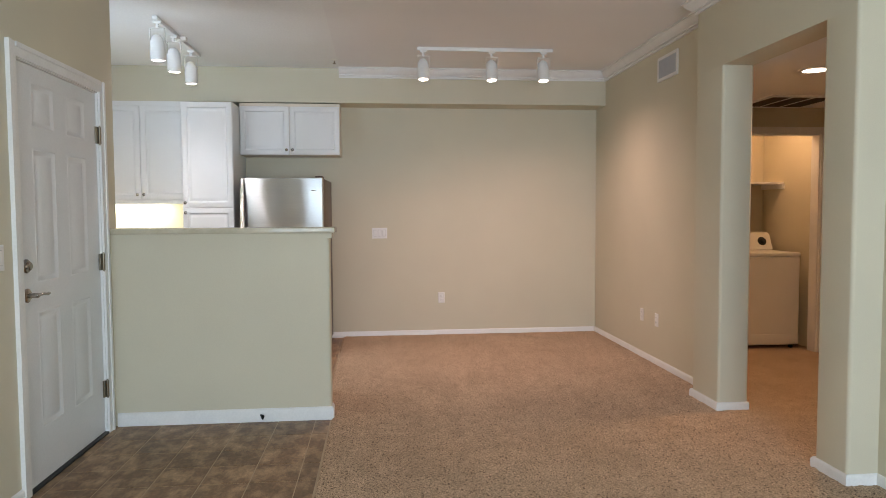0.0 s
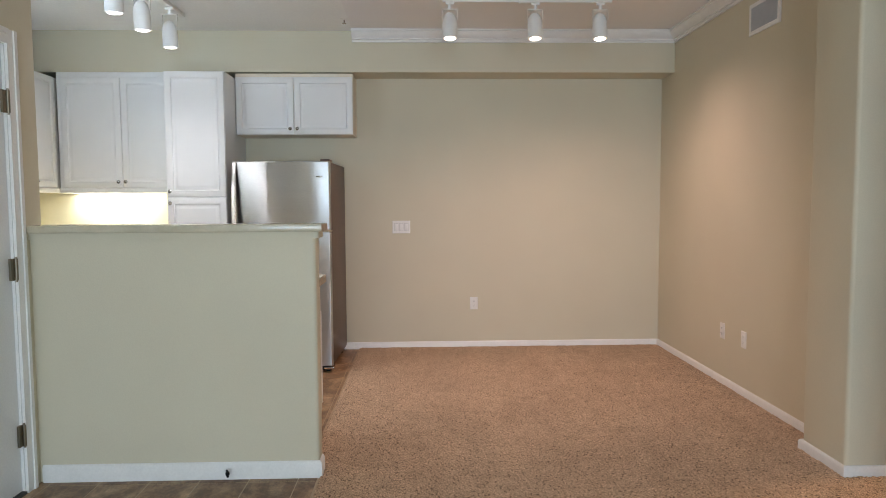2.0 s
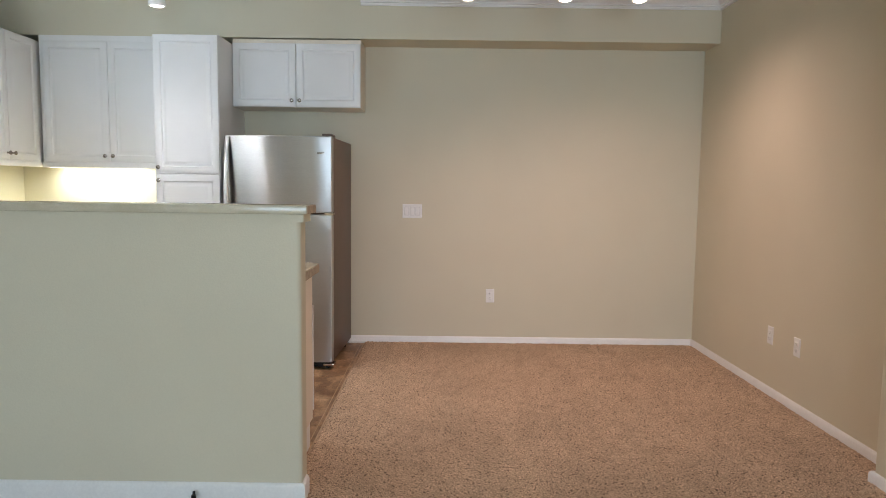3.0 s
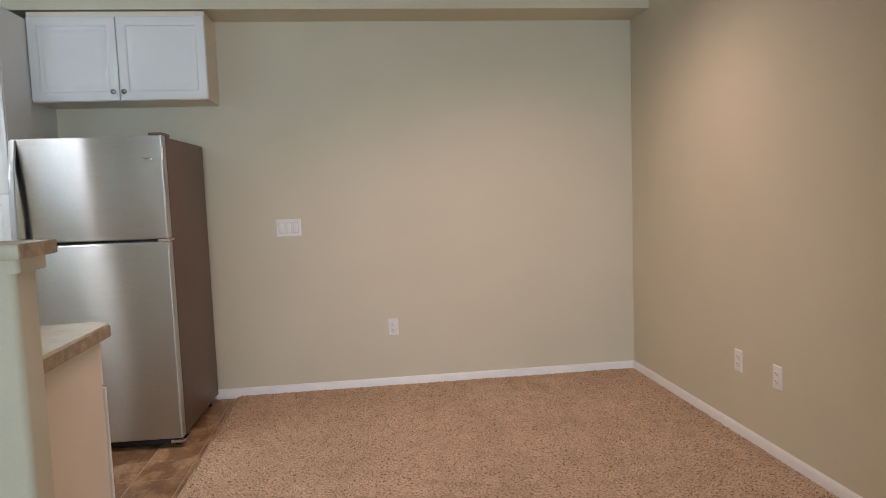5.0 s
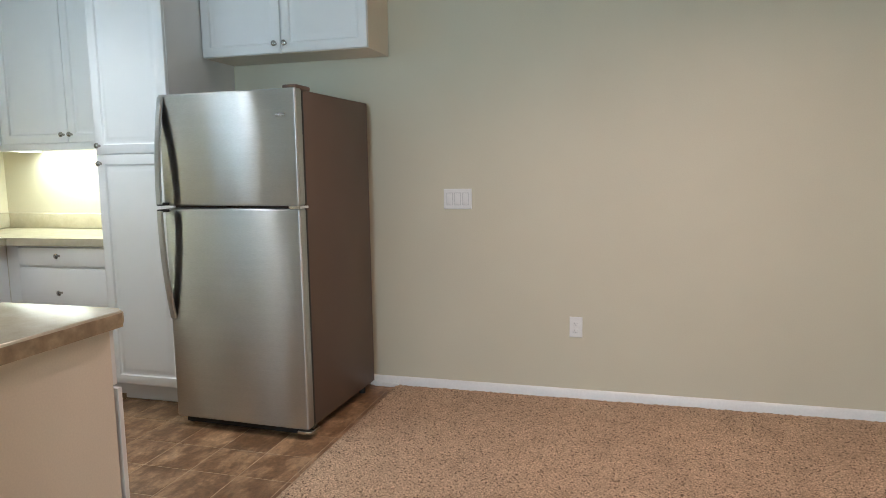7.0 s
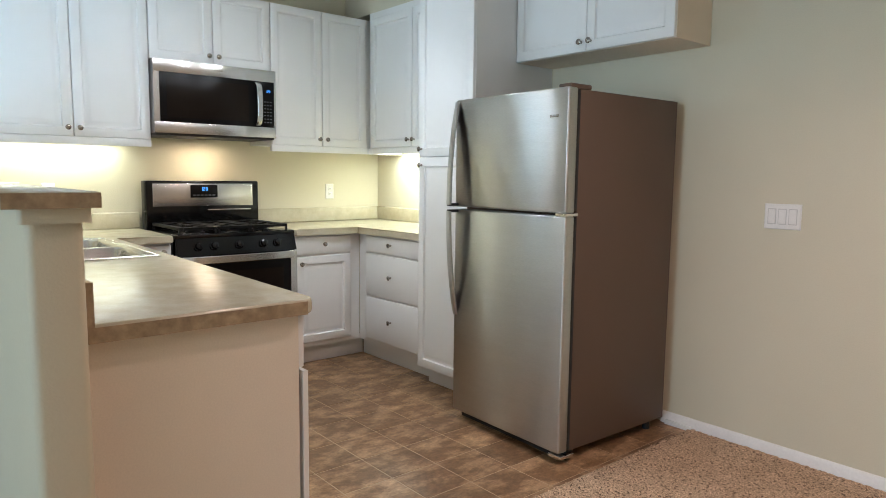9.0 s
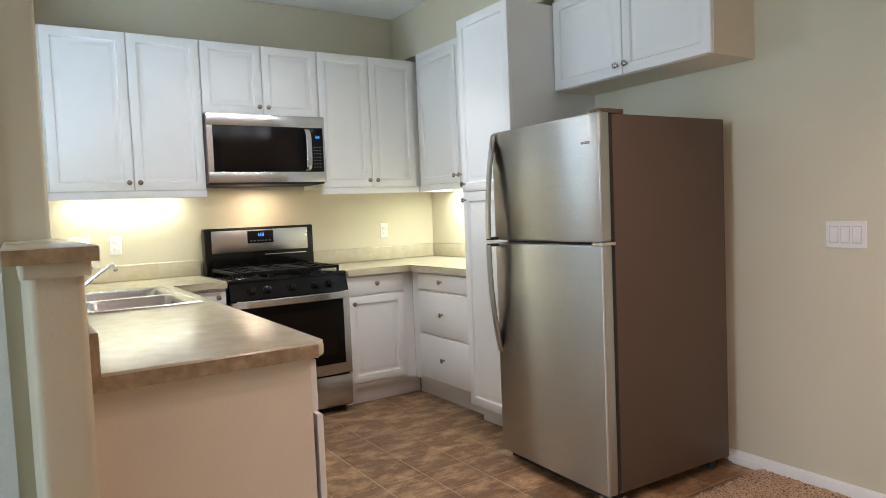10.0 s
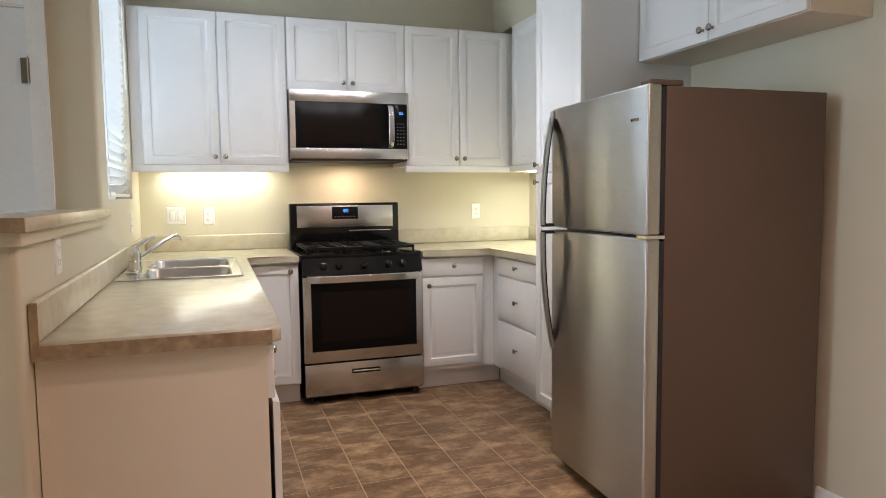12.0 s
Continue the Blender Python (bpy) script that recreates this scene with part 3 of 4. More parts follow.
def cabinet(label, w, h, d, m, fronts, toe=0.0, toe_left=0.0, toe_right=0.0, group="kitchen cabinets", name="cabinet", rail=0.0, side=None):
    """A cabinet in local axes: x along its front, y into the wall, z up. fronts: (name, x0, x1, z0, z1, knob, raised)."""
    at = m @ Vector((w / 2, d / 2, 0))
    cab = thing(name, label, "cabinet", at, group)
    bm = shape()
    if toe:
        box(bm, 0, w, 0.0, d, toe, h)
        part("body", bm, side or CABINET, cab, m=m)
        part("toe_kick", one_box(-toe_left, w + toe_right, 0.075, d - 0.01, -0.02, toe), CABINET, cab, "off-white toe kick board", m=m)
    else:
        box(bm, 0, w, 0.0, d, 0, h)
        part("body", bm, side or CABINET, cab, m=m)
    if rail:
        part("light_rail", one_box(0, w, -0.018, 0.012, -rail, 0.0, bevel=0.003), CABINET, cab, "white light rail below the doors", m=m)
    for n, x0, x1, z0, z1, knob, raised in fronts:
        front_panel(n, x0, x1, z0, z1, cab, m, knob, raised)
    return cab


G = 0.003
UZ0, UZ1 = 1.468, 2.392
UX = -2.669          # carcass front of the west wall cabinets
UH = UZ1 - UZ0
UD = UX - WX - G


def west(y, z, x=UX):
    return place(x, y, z, 90)


def north(x, z, y):
    return place(x, y, z, 0)


def pair(w, h, kz, split=None, edge=0.0, end=0.0):
    s = split if split is not None else (edge + w - end) / 2
    return [("door", edge, s, 0.0, h, (s - 0.03, kz), True), ("door", s, w - end, 0.0, h, (s + 0.03, kz), True)]


cabinet("white raised-panel wall cabinet beside the window", 5.236 - SOUTH - G, UH, UD, west(SOUTH + G, UZ0), pair(5.236 - SOUTH - G, UH, 0.05, 4.825 - SOUTH - G, 0.06), rail=0.042)
cabinet("small white wall cabinet above the microwave", 6.006 - 5.238, UZ1 - 1.945, UD, west(5.238, 1.945), pair(6.006 - 5.238, UZ1 - 1.945, 0.05))
cabinet("white raised-panel wall cabinet beside the microwave", 7.09 - 6.008, UH, UD, west(6.008, UZ0), pair(6.76 - 6.008, UH, 0.05, 0.385, 0, 0.0), rail=0.042)
cabinet("white wall cabinet in the kitchen corner", -1.638 + 2.646, 2.437 - UZ0, 0.30, north(-2.646, UZ0, 6.79), pair(-1.638 + 2.646, UH, 0.05, 0.53, 0.03), rail=0.042)
PZ = 2.385
cabinet("tall white pantry cabinet beside the fridge", 0.474, PZ, NY - G - 6.479, north(-1.636, 0, 6.479),
        [("door", 0, 0.474, 0.105, 1.382, (0.03, 1.335), True), ("door", 0, 0.474, 1.382, PZ, (0.03, 1.43), True)], toe=0.10, name="pantry")
cabinet("white two-door cabinet above the fridge", 0.99, 2.428 - 1.912, NY - G - 6.799, north(-1.158, 1.912, 6.799), pair(0.99, 2.428 - 1.912 - 0.03, 0.05, 0.489), side=CABSIDE)
# base cabinets
BX = -2.40           # carcass front of the west base cabinets
CTR = 0.917
BH = CTR - 0.045
cabinet("white base cabinet between sink and stove", 5.245 - 4.905, BH, BX - WX - G, west(4.905, 0, BX), [("door", 0.03, 5.245 - 4.905, 0.125, BH - 0.012, (0.29, BH - 0.05), True)], toe=0.12)
cabinet("white base cabinet with a drawer beside the stove", 6.533 - 6.027, BH, BX - WX - G, west(6.027, 0, BX),
        [("drawer", 0, 0.425, 0.742, BH - 0.008, (0.2125, 0.81), False), ("door", 0, 0.425, 0.148, 0.734, (0.04, 0.685), True)], toe=0.12, toe_right=0.075)
cabinet("white three-drawer base cabinet", -1.638 + 2.398, BH, NY - G - 6.535, north(-2.398, 0, 6.535),
        [("drawer", 0.10, 0.755, 0.752, BH - 0.008, (0.40, 0.815), False), ("drawer", 0.10, 0.755, 0.455, 0.744, (0.40, 0.60), False), ("drawer", 0.10, 0.755, 0.148, 0.447, (0.40, 0.30), False)], toe=0.12, toe_left=0.066)
PE = -0.185          # free end of the peninsula
pen = cabinet("white sink base cabinets with a cream end panel", PE + 2.396, BH, 4.892 - SOUTH - G, place(PE, 4.892, 0, 180),
              [("door", 0.55 * i, 0.55 * (i + 1) - 0.004, 0.148, 0.70, (0.55 * i + (0.035 if i % 2 else 0.51), 0.65), True) for i in range(1, 4)]
              + [("drawer", 0.55 * i, 0.55 * (i + 1) - 0.004, 0.708, BH - 0.008, (0.55 * i + 0.27, 0.79), False) for i in range(4)], toe=0.11, side=CABSIDE)
PM = place(PE, 4.892, 0, 180)
front_panel("door", -0.004, 0.546, 0.148, 0.70, pen, PM, (0.51, 0.65), True, 0.012)

# ---- worktops ----


def slab_edge(bm, corners, z0, z1):
    prism(bm, corners, z0, z1)
    rim = [e for e in bm.edges if abs(e.verts[0].co.z - e.verts[1].co.z) < 1e-5]
    bmesh.ops.bevel(bm, geom=rim, offset=0.012, segments=3, affect="EDGES", profile=0.5)
    return bm


SX0, SX1, SY0, SY1 = -2.34, -1.40, 4.362, 4.880   # sink
top = thing("worktop", "mottled beige laminate worktop with rounded edge", "worktop", (-1.6, 4.6, CTR - 0.038))
CE = -0.153
bm = shape()
slab_edge(bm, [(WX + G, SOUTH + G), (CE, SOUTH + G), (CE, 4.932, 0.03), (-2.352, 4.932), (-2.352, 5.246), (WX + G, 5.246)], CTR - 0.044, CTR)
wt = part("slab", bm, LAMINATE, top)
hole = shape()
box(hole, SX0 + 0.03, SX1 - 0.03, SY0 + 0.03, SY1 - 0.03, CTR - 0.1, CTR + 0.1)
cutter = new("sink_cut", mesh_of("sink_cut", hole, LAMINATE))
cut = wt.modifiers.new("cut", "BOOLEAN")
cut.operation, cut.object, cut.solver = "DIFFERENCE", cutter, "EXACT"
bpy.context.view_layer.update()
data = bpy.data.meshes.new_from_object(wt.evaluated_get(bpy.context.evaluated_depsgraph_get()))
wt.modifiers.clear()
wt.data = data
bpy.data.objects.remove(cutter)
part("end_edge", one_box(CE, CE + 0.003, SOUTH + G, 4.905, CTR - 0.044, CTR - 0.006), EDGE, top, "brown stone-look laminate end strip")
part("backsplash", one_box(WX + G + 0.02, CE, SOUTH + G - 0.002, SOUTH + 0.024, CTR, CTR + 0.105, bevel=0.009, seg=3), LAMINATE, top)
part("backsplash_end", one_box(CE, CE + 0.003, SOUTH + G, SOUTH + 0.023, CTR - 0.006, CTR + 0.102), EDGE, top, "brown stone-look laminate end strip")
part("backsplash", one_box(WX + G - 0.002, WX + 0.022, SOUTH + 0.026, 5.246, CTR, CTR + 0.105, bevel=0.009, seg=3), LAMINATE, top)
top2 = thing("worktop", "mottled beige laminate corner worktop with rounded edge", "worktop", (-2.3, 6.6, CTR - 0.038))
part("slab", slab_edge(shape(), [(WX + G, 6.026), (-2.352, 6.026), (-2.352, 6.495), (-1.639, 6.495), (-1.639, NY - G), (WX + G, NY - G)], CTR - 0.044, CTR), LAMINATE, top2)
part("backsplash", one_box(WX + G - 0.002, WX + 0.022, 6.026, NY - G, CTR, CTR + 0.105, bevel=0.009, seg=3), LAMINATE, top2)
part("backsplash", one_box(WX + 0.024, -1.64, NY - 0.022, NY - G + 0.002, CTR, CTR + 0.105, bevel=0.009, seg=3), LAMINATE, top2)

# ---- sink and faucet ----
sink = thing("sink", "double-bowl stainless steel drop-in sink", "sink", ((SX0 + SX1) / 2, (SY0 + SY1) / 2, CTR))


def bowl(bm, x0, x1, y0, y1, z1, depth):
    steps = [(0, 0), (0.006, -0.010), (0.016, -depth + 0.03), (0.03, -depth + 0.008), (0.05, -depth)]
    loops = []
    for inset, dz in steps:
        pts = []
        r = max(0.06 - inset * 0.4, 0.02)
        for cx, cy, a in ((x1 - inset - r, y1 - inset - r, 0), (x0 + inset + r, y1 - inset - r, 90), (x0 + inset + r, y0 + inset + r, 180), (x1 - inset - r, y0 + inset + r, 270)):
            for k in range(6):
                w = radians(a + k * 18)
                pts.append(bm.verts.new((cx + r * math.cos(w), cy + r * math.sin(w), z1 + dz)))
        loops.append(pts)
    n = len(loops[0])
    for a, b in zip(loops, loops[1:]):
        for i in range(n):
            bm.faces.new((a[i], a[(i + 1) % n], b[(i + 1) % n], b[i]))
    bm.faces.new(loops[-1])
    return loops[0]


bm = shape()
SZ = CTR + 0.005
MX = (SX0 + SX1) / 2
bowls = [(SX0 + 0.045, MX - 0.018, SY0 + 0.085, SY1 - 0.04), (MX + 0.018, SX1 - 0.045, SY0 + 0.085, SY1 - 0.04)]
tops = [bowl(bm, a, b, c, d, SZ, 0.17) for a, b, c, d in bowls]
# rim: strips round the bowls
for vs, (a, b, c, d), lo, hi in ((tops[0], bowls[0], SX0, MX), (tops[1], bowls[1], MX, SX1)):
    rim = []
    for v in vs:
        dx, dy = v.co.x - (a + b) / 2, v.co.y - (c + d) / 2
        fx = max(abs(dx) / ((b - a) / 2), 1e-6)
        fy = max(abs(dy) / ((d - c) / 2), 1e-6)
        if fx >= fy:
            x = hi if dx > 0 else lo
            y = (SY0 if dy < 0 else SY1) if fy > 0.999 else v.co.y
        else:
            y = SY1 if dy > 0 else SY0
            x = v.co.x
        rim.append(bm.verts.new((x, y, SZ)))
    n = len(vs)
    for i in range(n):
        bm.faces.new((vs[i], vs[(i + 1) % n], rim[(i + 1) % n], rim[i]))
    # outer corners
    for sx in (lo, hi):
        for sy in (SY0, SY1):
            near = [i for i in range(n) if (abs(rim[i].co.x - sx) < 1e-5 and abs(rim[(i + 1) % n].co.y - sy) < 1e-5) or (abs(rim[i].co.y - sy) < 1e-5 and abs(rim[(i + 1) % n].co.x - sx) < 1e-5)]
            for i in near[:1]:
                if rim[i].co.x != rim[(i + 1) % n].co.x and rim[i].co.y != rim[(i + 1) % n].co.y:
                    bm.faces.new((rim[i], bm.verts.new((sx, sy, SZ)), rim[(i + 1) % n]))
part("basin", bm, SINK, sink)
part("rim", tube(shape(), [(SX0, SY0, SZ - 0.002), (SX1, SY0, SZ - 0.002), (SX1, SY1, SZ - 0.002), (SX0, SY1, SZ - 0.002), (SX0, SY0 - 0.001, SZ - 0.002)], 0.005, 8), SINK, sink)
for a, b, c, d in bowls:
    part("drain", lathe(shape(), [(0.04, 0), (0.04, 0.003), (0.03, 0.004), (0.012, 0.002)], Matrix.Translation(((a + b) / 2, (c + d) / 2, SZ - 0.17))), CHROME, sink)
FX, FY = MX + 0.10, SY0 + 0.04
faucet = thing("faucet", "chrome single-lever kitchen faucet with a slim spout", "faucet", (FX, FY, SZ))
part("base_plate", one_box(FX - 0.12, FX + 0.12, FY - 0.026, FY + 0.026, SZ - 0.001, SZ + 0.012, bevel=0.006), CHROME, faucet)
part("body", lathe(shape(), [(0.034, 0.01), (0.033, 0.016), (0.031, 0.05), (0.033, 0.052), (0.033, 0.078), (0.031, 0.095), (0.022, 0.112), (0.008, 0.119)], Matrix.Translation((FX, FY, SZ))), CHROME, faucet)
part("spout", tube(shape(), [(FX, FY + 0.01, SZ + 0.055), (FX - 0.03, FY + 0.05, SZ + 0.08), (FX - 0.09, FY + 0.13, SZ + 0.135), (FX - 0.12, FY + 0.17, SZ + 0.158), (FX - 0.133, FY + 0.188, SZ + 0.160), (FX - 0.14, FY + 0.20, SZ + 0.150), (FX - 0.141, FY + 0.201, SZ + 0.132)], 0.0105, 12), CHROME, faucet)
part("lever", tube(shape(), [(FX, FY, SZ + 0.11), (FX - 0.02, FY + 0.025, SZ + 0.125), (FX - 0.045, FY + 0.065, SZ + 0.150), (FX - 0.06, FY + 0.09, SZ + 0.162)], 0.013, 10, 0.7), CHROME, faucet)

# ---- fridge ----


def strap(bm, pts, x0, x1, depth):
    """A flat bar that follows pts in y and z, from x0 to x1, depth thick, with softened front edges."""
    c = min(0.004, depth * 0.4)
    rows = [[bm.verts.new(p) for p in ((x + x0, y + depth, z), (x + x0, y + c, z), (x + x0 + c, y, z), (x + x1 - c, y, z), (x + x1, y + c, z), (x + x1, y + depth, z))] for x, y, z in pts]
    for a, d in zip(rows, rows[1:]):
        for k in range(6):
            bm.faces.new((a[k], a[(k + 1) % 6], d[(k + 1) % 6], d[k]))
    bm.faces.new(rows[0][::-1])
    bm.faces.new(rows[-1])
    bmesh.ops.recalc_face_normals(bm, faces=bm.faces)
    return bm


FM = place(-0.299, 6.217, 0, -2.0) @ place(-0.752, 0, 0)
FW, FH, SPLIT = 0.752, 1.655, 1.113
fridge = thing("fridge", "stainless steel top-freezer fridge with taupe sides", "fridge", (-0.67, 6.6, 0))
part("body", one_box(0.004, FW - 0.004, 0.078, 0.797, 0.045, FH - 0.006, bevel=0.004), DARKSTEEL, fridge, "taupe enamelled cabinet", m=FM)
part("base_grille", one_box(0.02, FW - 0.02, 0.05, 0.12, 0.004, 0.05), RUBBER, fridge, "black base grille", m=FM)
for fx in (0.03, FW - 0.05):
    for fy in (0.09, 0.72):
        part("foot", cyl(shape(), 0.018, 0.066, FM @ Matrix.Translation((fx, fy, -0.02)), seg=12), RUBBER, fridge)
part("corner_bracket", one_box(FW - 0.07, FW + 0.006, 0.01, 0.10, 0.018, 0.034, bevel=0.003), CHROME, fridge, "bright metal corner bracket", m=FM)
for n, z0, z1 in (("fridge_door", 0.045, SPLIT - 0.006), ("freezer_door", SPLIT + 0.006, FH)):
    bm = one_box(0, FW, 0.0, 0.060, z0, z1, bevel=0.010, seg=3)
    d = part(n, bm, STEEL, fridge, "brushed stainless steel door", m=FM)
    part("gasket", one_box(0.005, FW - 0.005, 0.060, 0.078, z0 + 0.01, z1 - 0.01), RUBBER, d, m=FM)
    pts = []
    for k in range(17):
        u = k / 16
        z = (SPLIT + 0.016 + u * 0.515) if n == "freezer_door" else (SPLIT - 0.016 - u * 0.54)
        pts.append((0.0, -0.008 - 0.052 * (1 - u ** 2.2), z))
    h = part("handle", strap(shape(), pts, 0.002, 0.034, 0.010), STEEL, d, "bowed flat steel handle", m=FM)
    part("handle_lining", strap(shape(), [(x, y + 0.010, z) for x, y, z in pts[:-1]], 0.007, 0.020, 0.012), RUBBER, h, "black inner lining", m=FM)
    zc = pts[0][2]
    part("handle_mount", one_box(0.003, 0.033, -0.056, 0.0, zc - 0.007, zc + 0.007, bevel=0.003), RUBBER, h, "black handle mount", m=FM)
part("hinge_cover", one_box(FW - 0.075, FW - 0.004, 0.015, 0.15, FH - 0.006, FH + 0.016, bevel=0.006), DARKSTEEL, fridge, "taupe plastic hinge cover", m=FM)
part("centre_hinge", one_box(FW - 0.055, FW + 0.004, -0.004, 0.074, SPLIT - 0.006, SPLIT + 0.006), CHROME, fridge, m=FM)
part("badge", one_box(FW - 0.105, FW - 0.055, -0.002, 0.001, FH - 0.125, FH - 0.114, bevel=0.0005), NICKEL, fridge, "small grey metal badge", m=FM)

# ---- stove ----
SM = west(5.258, 0, -2.345)
SW, SD = 0.760, 0.64
stove = thing("stove", "black and stainless steel freestanding gas stove", "stove", (-2.66, 5.64, 0))
part("body", one_box(0.004, SW - 0.004, 0.03, SD - 0.02, 0.03, 0.895), BLACK, stove, m=SM)
for fx in (0.05, SW - 0.05):
    for fy in (0.06, 0.55):
        part("foot", cyl(shape(), 0.016, 0.055, SM @ Matrix.Translation((fx, fy, -0.02)), seg=12), RUBBER, stove)
dr = part("drawer", one_box(0.006, SW - 0.006, -0.012, 0.03, 0.045, 0.245, bevel=0.006), BRIGHTSTEEL, stove, "stainless storage drawer", m=SM)
bm = shape()
box(bm, 0.29, 0.47, -0.018, -0.010, 0.172, 0.200, bevel=0.003)
part("drawer_pull", bm, BLACK, dr, "black recessed drawer pull", m=SM)
bm = shape()
tube(bm, [(0.30, -0.018, 0.186), (0.31, -0.026, 0.188), (0.45, -0.026, 0.188), (0.46, -0.018, 0.186)], 0.005, 8)
part("pull_bar", bm, CHROME, dr, m=SM)
od = part("oven_door", one_box(0.004, SW - 0.004, -0.020, 0.03, 0.255, 0.785, bevel=0.006), BRIGHTSTEEL, stove, "stainless oven door", m=SM)
part("oven_window", one_box(0.050, SW - 0.050, -0.0235, -0.016, 0.325, 0.782, bevel=0.003), BLACKGLASS, od, "black oven window", m=SM)
part("inner_pane", one_box(0.105, SW - 0.105, -0.0245, -0.020, 0.385, 0.690), OVENGLASS, od, "dark brown tinted pane", m=SM)
bm = strap(shape(), [(0, -0.022 - 0.036 * max(0.0, 1 - (k / 10 - 1) ** 6) ** 0.7, 0.030 + k * 0.035) for k in range(21)], -0.790, -0.745, 0.012)
bmesh.ops.transform(bm, matrix=Matrix.Rotation(radians(90), 4, "Y"), verts=bm.verts)
part("handle", bm, BRIGHTSTEEL, od, "broad flat steel oven handle", m=SM)
part("oven_badge", one_box(0.36, 0.40, -0.022, -0.018, 0.285, 0.297), NICKEL, od, m=SM)
bm = shape()
vs = [bm.verts.new(p) for p in ((0.004, -0.012, 0.792), (SW - 0.004, -0.012, 0.792), (SW - 0.004, 0.028, 0.898), (0.004, 0.028, 0.898), (0.004, 0.06, 0.792), (SW - 0.004, 0.06, 0.792), (SW - 0.004, 0.06, 0.898), (0.004, 0.06, 0.898))]
for q in ((0, 1, 2, 3), (4, 7, 6, 5), (0, 3, 7, 4), (1, 5, 6, 2), (3, 2, 6, 7), (0, 4, 5, 1)):
    bm.faces.new([vs[i] for i in q])
cp = part("control_panel", bm, BLACK, stove, "sloping black control panel", m=SM)
for i, kx in enumerate((0.13, 0.225, 0.38, 0.535, 0.63)):
    km = SM @ Matrix.Translation((kx, 0.008, 0.843)) @ pose(0, 0, 0, 90 - 20, 0, 0)
    bm = lathe(shape(), [(0.026, 0), (0.026, 0.006), (0.021, 0.010), (0.019, 0.028), (0.012, 0.031)], km, seg=18)
    part("knob", bm, BLACK, cp, "round black burner knob")
ct = part("cooktop", one_box(0.0, SW, 0.022, SD - 0.07, 0.893, 0.916, bevel=0.006), BLACK, stove, "black enamel cooktop", m=SM)
for bx, by, br in ((0.17, 0.17, 0.045), (0.17, 0.42, 0.036), (0.59, 0.17, 0.048), (0.59, 0.42, 0.036), (0.38, 0.30, 0.04)):
    part("burner", lathe(shape(), [(br + 0.012, 0), (br + 0.012, 0.006), (br, 0.008), (br, 0.018), (br * 0.8, 0.022)], SM @ Matrix.Translation((bx, by, 0.915)), seg=20), CASTIRON, ct, "round burner with black cap")
for g0, g1 in ((0.035, 0.265), (0.275, 0.485), (0.495, 0.725)):
    bm = shape()
    z0, z1 = 0.938, 0.956
    for gx in (g0, g1 - 0.030):
        box(bm, gx, gx + 0.030, 0.05, 0.545, z0, z1, bevel=0.004)
    for gy in (0.05, 0.280, 0.513):
        box(bm, g0 + 0.030, g1 - 0.030, gy, gy + 0.032, z0 + 0.001, z1 - 0.001)
    mid = (g0 + g1) / 2
    for gy in (0.17, 0.42):
        box(bm, g0 + 0.030, mid - 0.028, gy - 0.012, gy + 0.012, z0 + 0.002, z1 + 0.001)
        box(bm, mid + 0.028, g1 - 0.030, gy - 0.012, gy + 0.012, z0 + 0.002, z1 + 0.001)
        box(bm, mid - 0.012, mid + 0.012, gy - 0.09, gy - 0.030, z0 + 0.002, z1 + 0.001)
        box(bm, mid - 0.012, mid + 0.012, gy + 0.030, gy + 0.09, z0 + 0.002, z1 + 0.001)
    for gx in (g0, g1 - 0.014):
        for gy in (0.052, 0.529):
            box(bm, gx + 0.001, gx + 0.013, gy, gy + 0.014, 0.914, z0 + 0.002)
    part("grate", bm, CASTIRON, stove, "cast iron pan grate", m=SM)
GY = SD - 0.085
bg = part("backguard", one_box(0.0, SW, GY, SD - 0.002, 0.893, 1.222, bevel=0.010, seg=3), BLACK, stove, "black backguard with stainless face", m=SM)
part("face_plate", one_box(0.045, SW - 0.045, GY - 0.006, GY + 0.002, 1.055, 1.205, bevel=0.003), BRIGHTSTEEL, bg, "brushed stainless face plate", m=SM)
part("vent_trim", one_box(0.40, 0.70, GY - 0.004, GY + 0.002, 1.026, 1.034, bevel=0.001), BRIGHTSTEEL, bg, "thin steel oven vent trim", m=SM)
dp = part("display_panel", one_box(0.285, 0.465, GY - 0.010, GY - 0.004, 1.112, 1.196, bevel=0.002), BLACKGLASS, bg, "black display panel", m=SM)
SEG = {"1": "bc", "2": "abged", "0": "abcdef"}


def digits(text, x, z, s, y, owner, m):
    """Lit seven-segment figures of height s."""
    for ch in text:
        bm = shape()
        w, t = s * 0.5, s * 0.13
        for seg in SEG[ch]:
            a = {"a": (0, w, s - t, s), "d": (0, w, 0, t), "g": (0, w, s / 2 - t / 2, s / 2 + t / 2), "f": (0, t, s / 2, s), "b": (w - t, w, s / 2, s), "e": (0, t, 0, s / 2), "c": (w - t, w, 0, s / 2)}[seg]
            box(bm, x + a[0], x + a[1], y - 0.001, y, z + a[2], z + a[3])
        part("figure", bm, DISPLAY, owner, "lit blue figure", m=m)
        x += s * 0.75


digits("120", 0.352, 1.158, 0.022, GY - 0.0105, dp, SM)
bm = shape()
for i in range(6):
    box(bm, 0.30 + i * 0.026, 0.315 + i * 0.026, GY - 0.0112, GY - 0.0102, 1.124, 1.132)
part("button_marks", bm, KEYMARK, dp, m=SM)

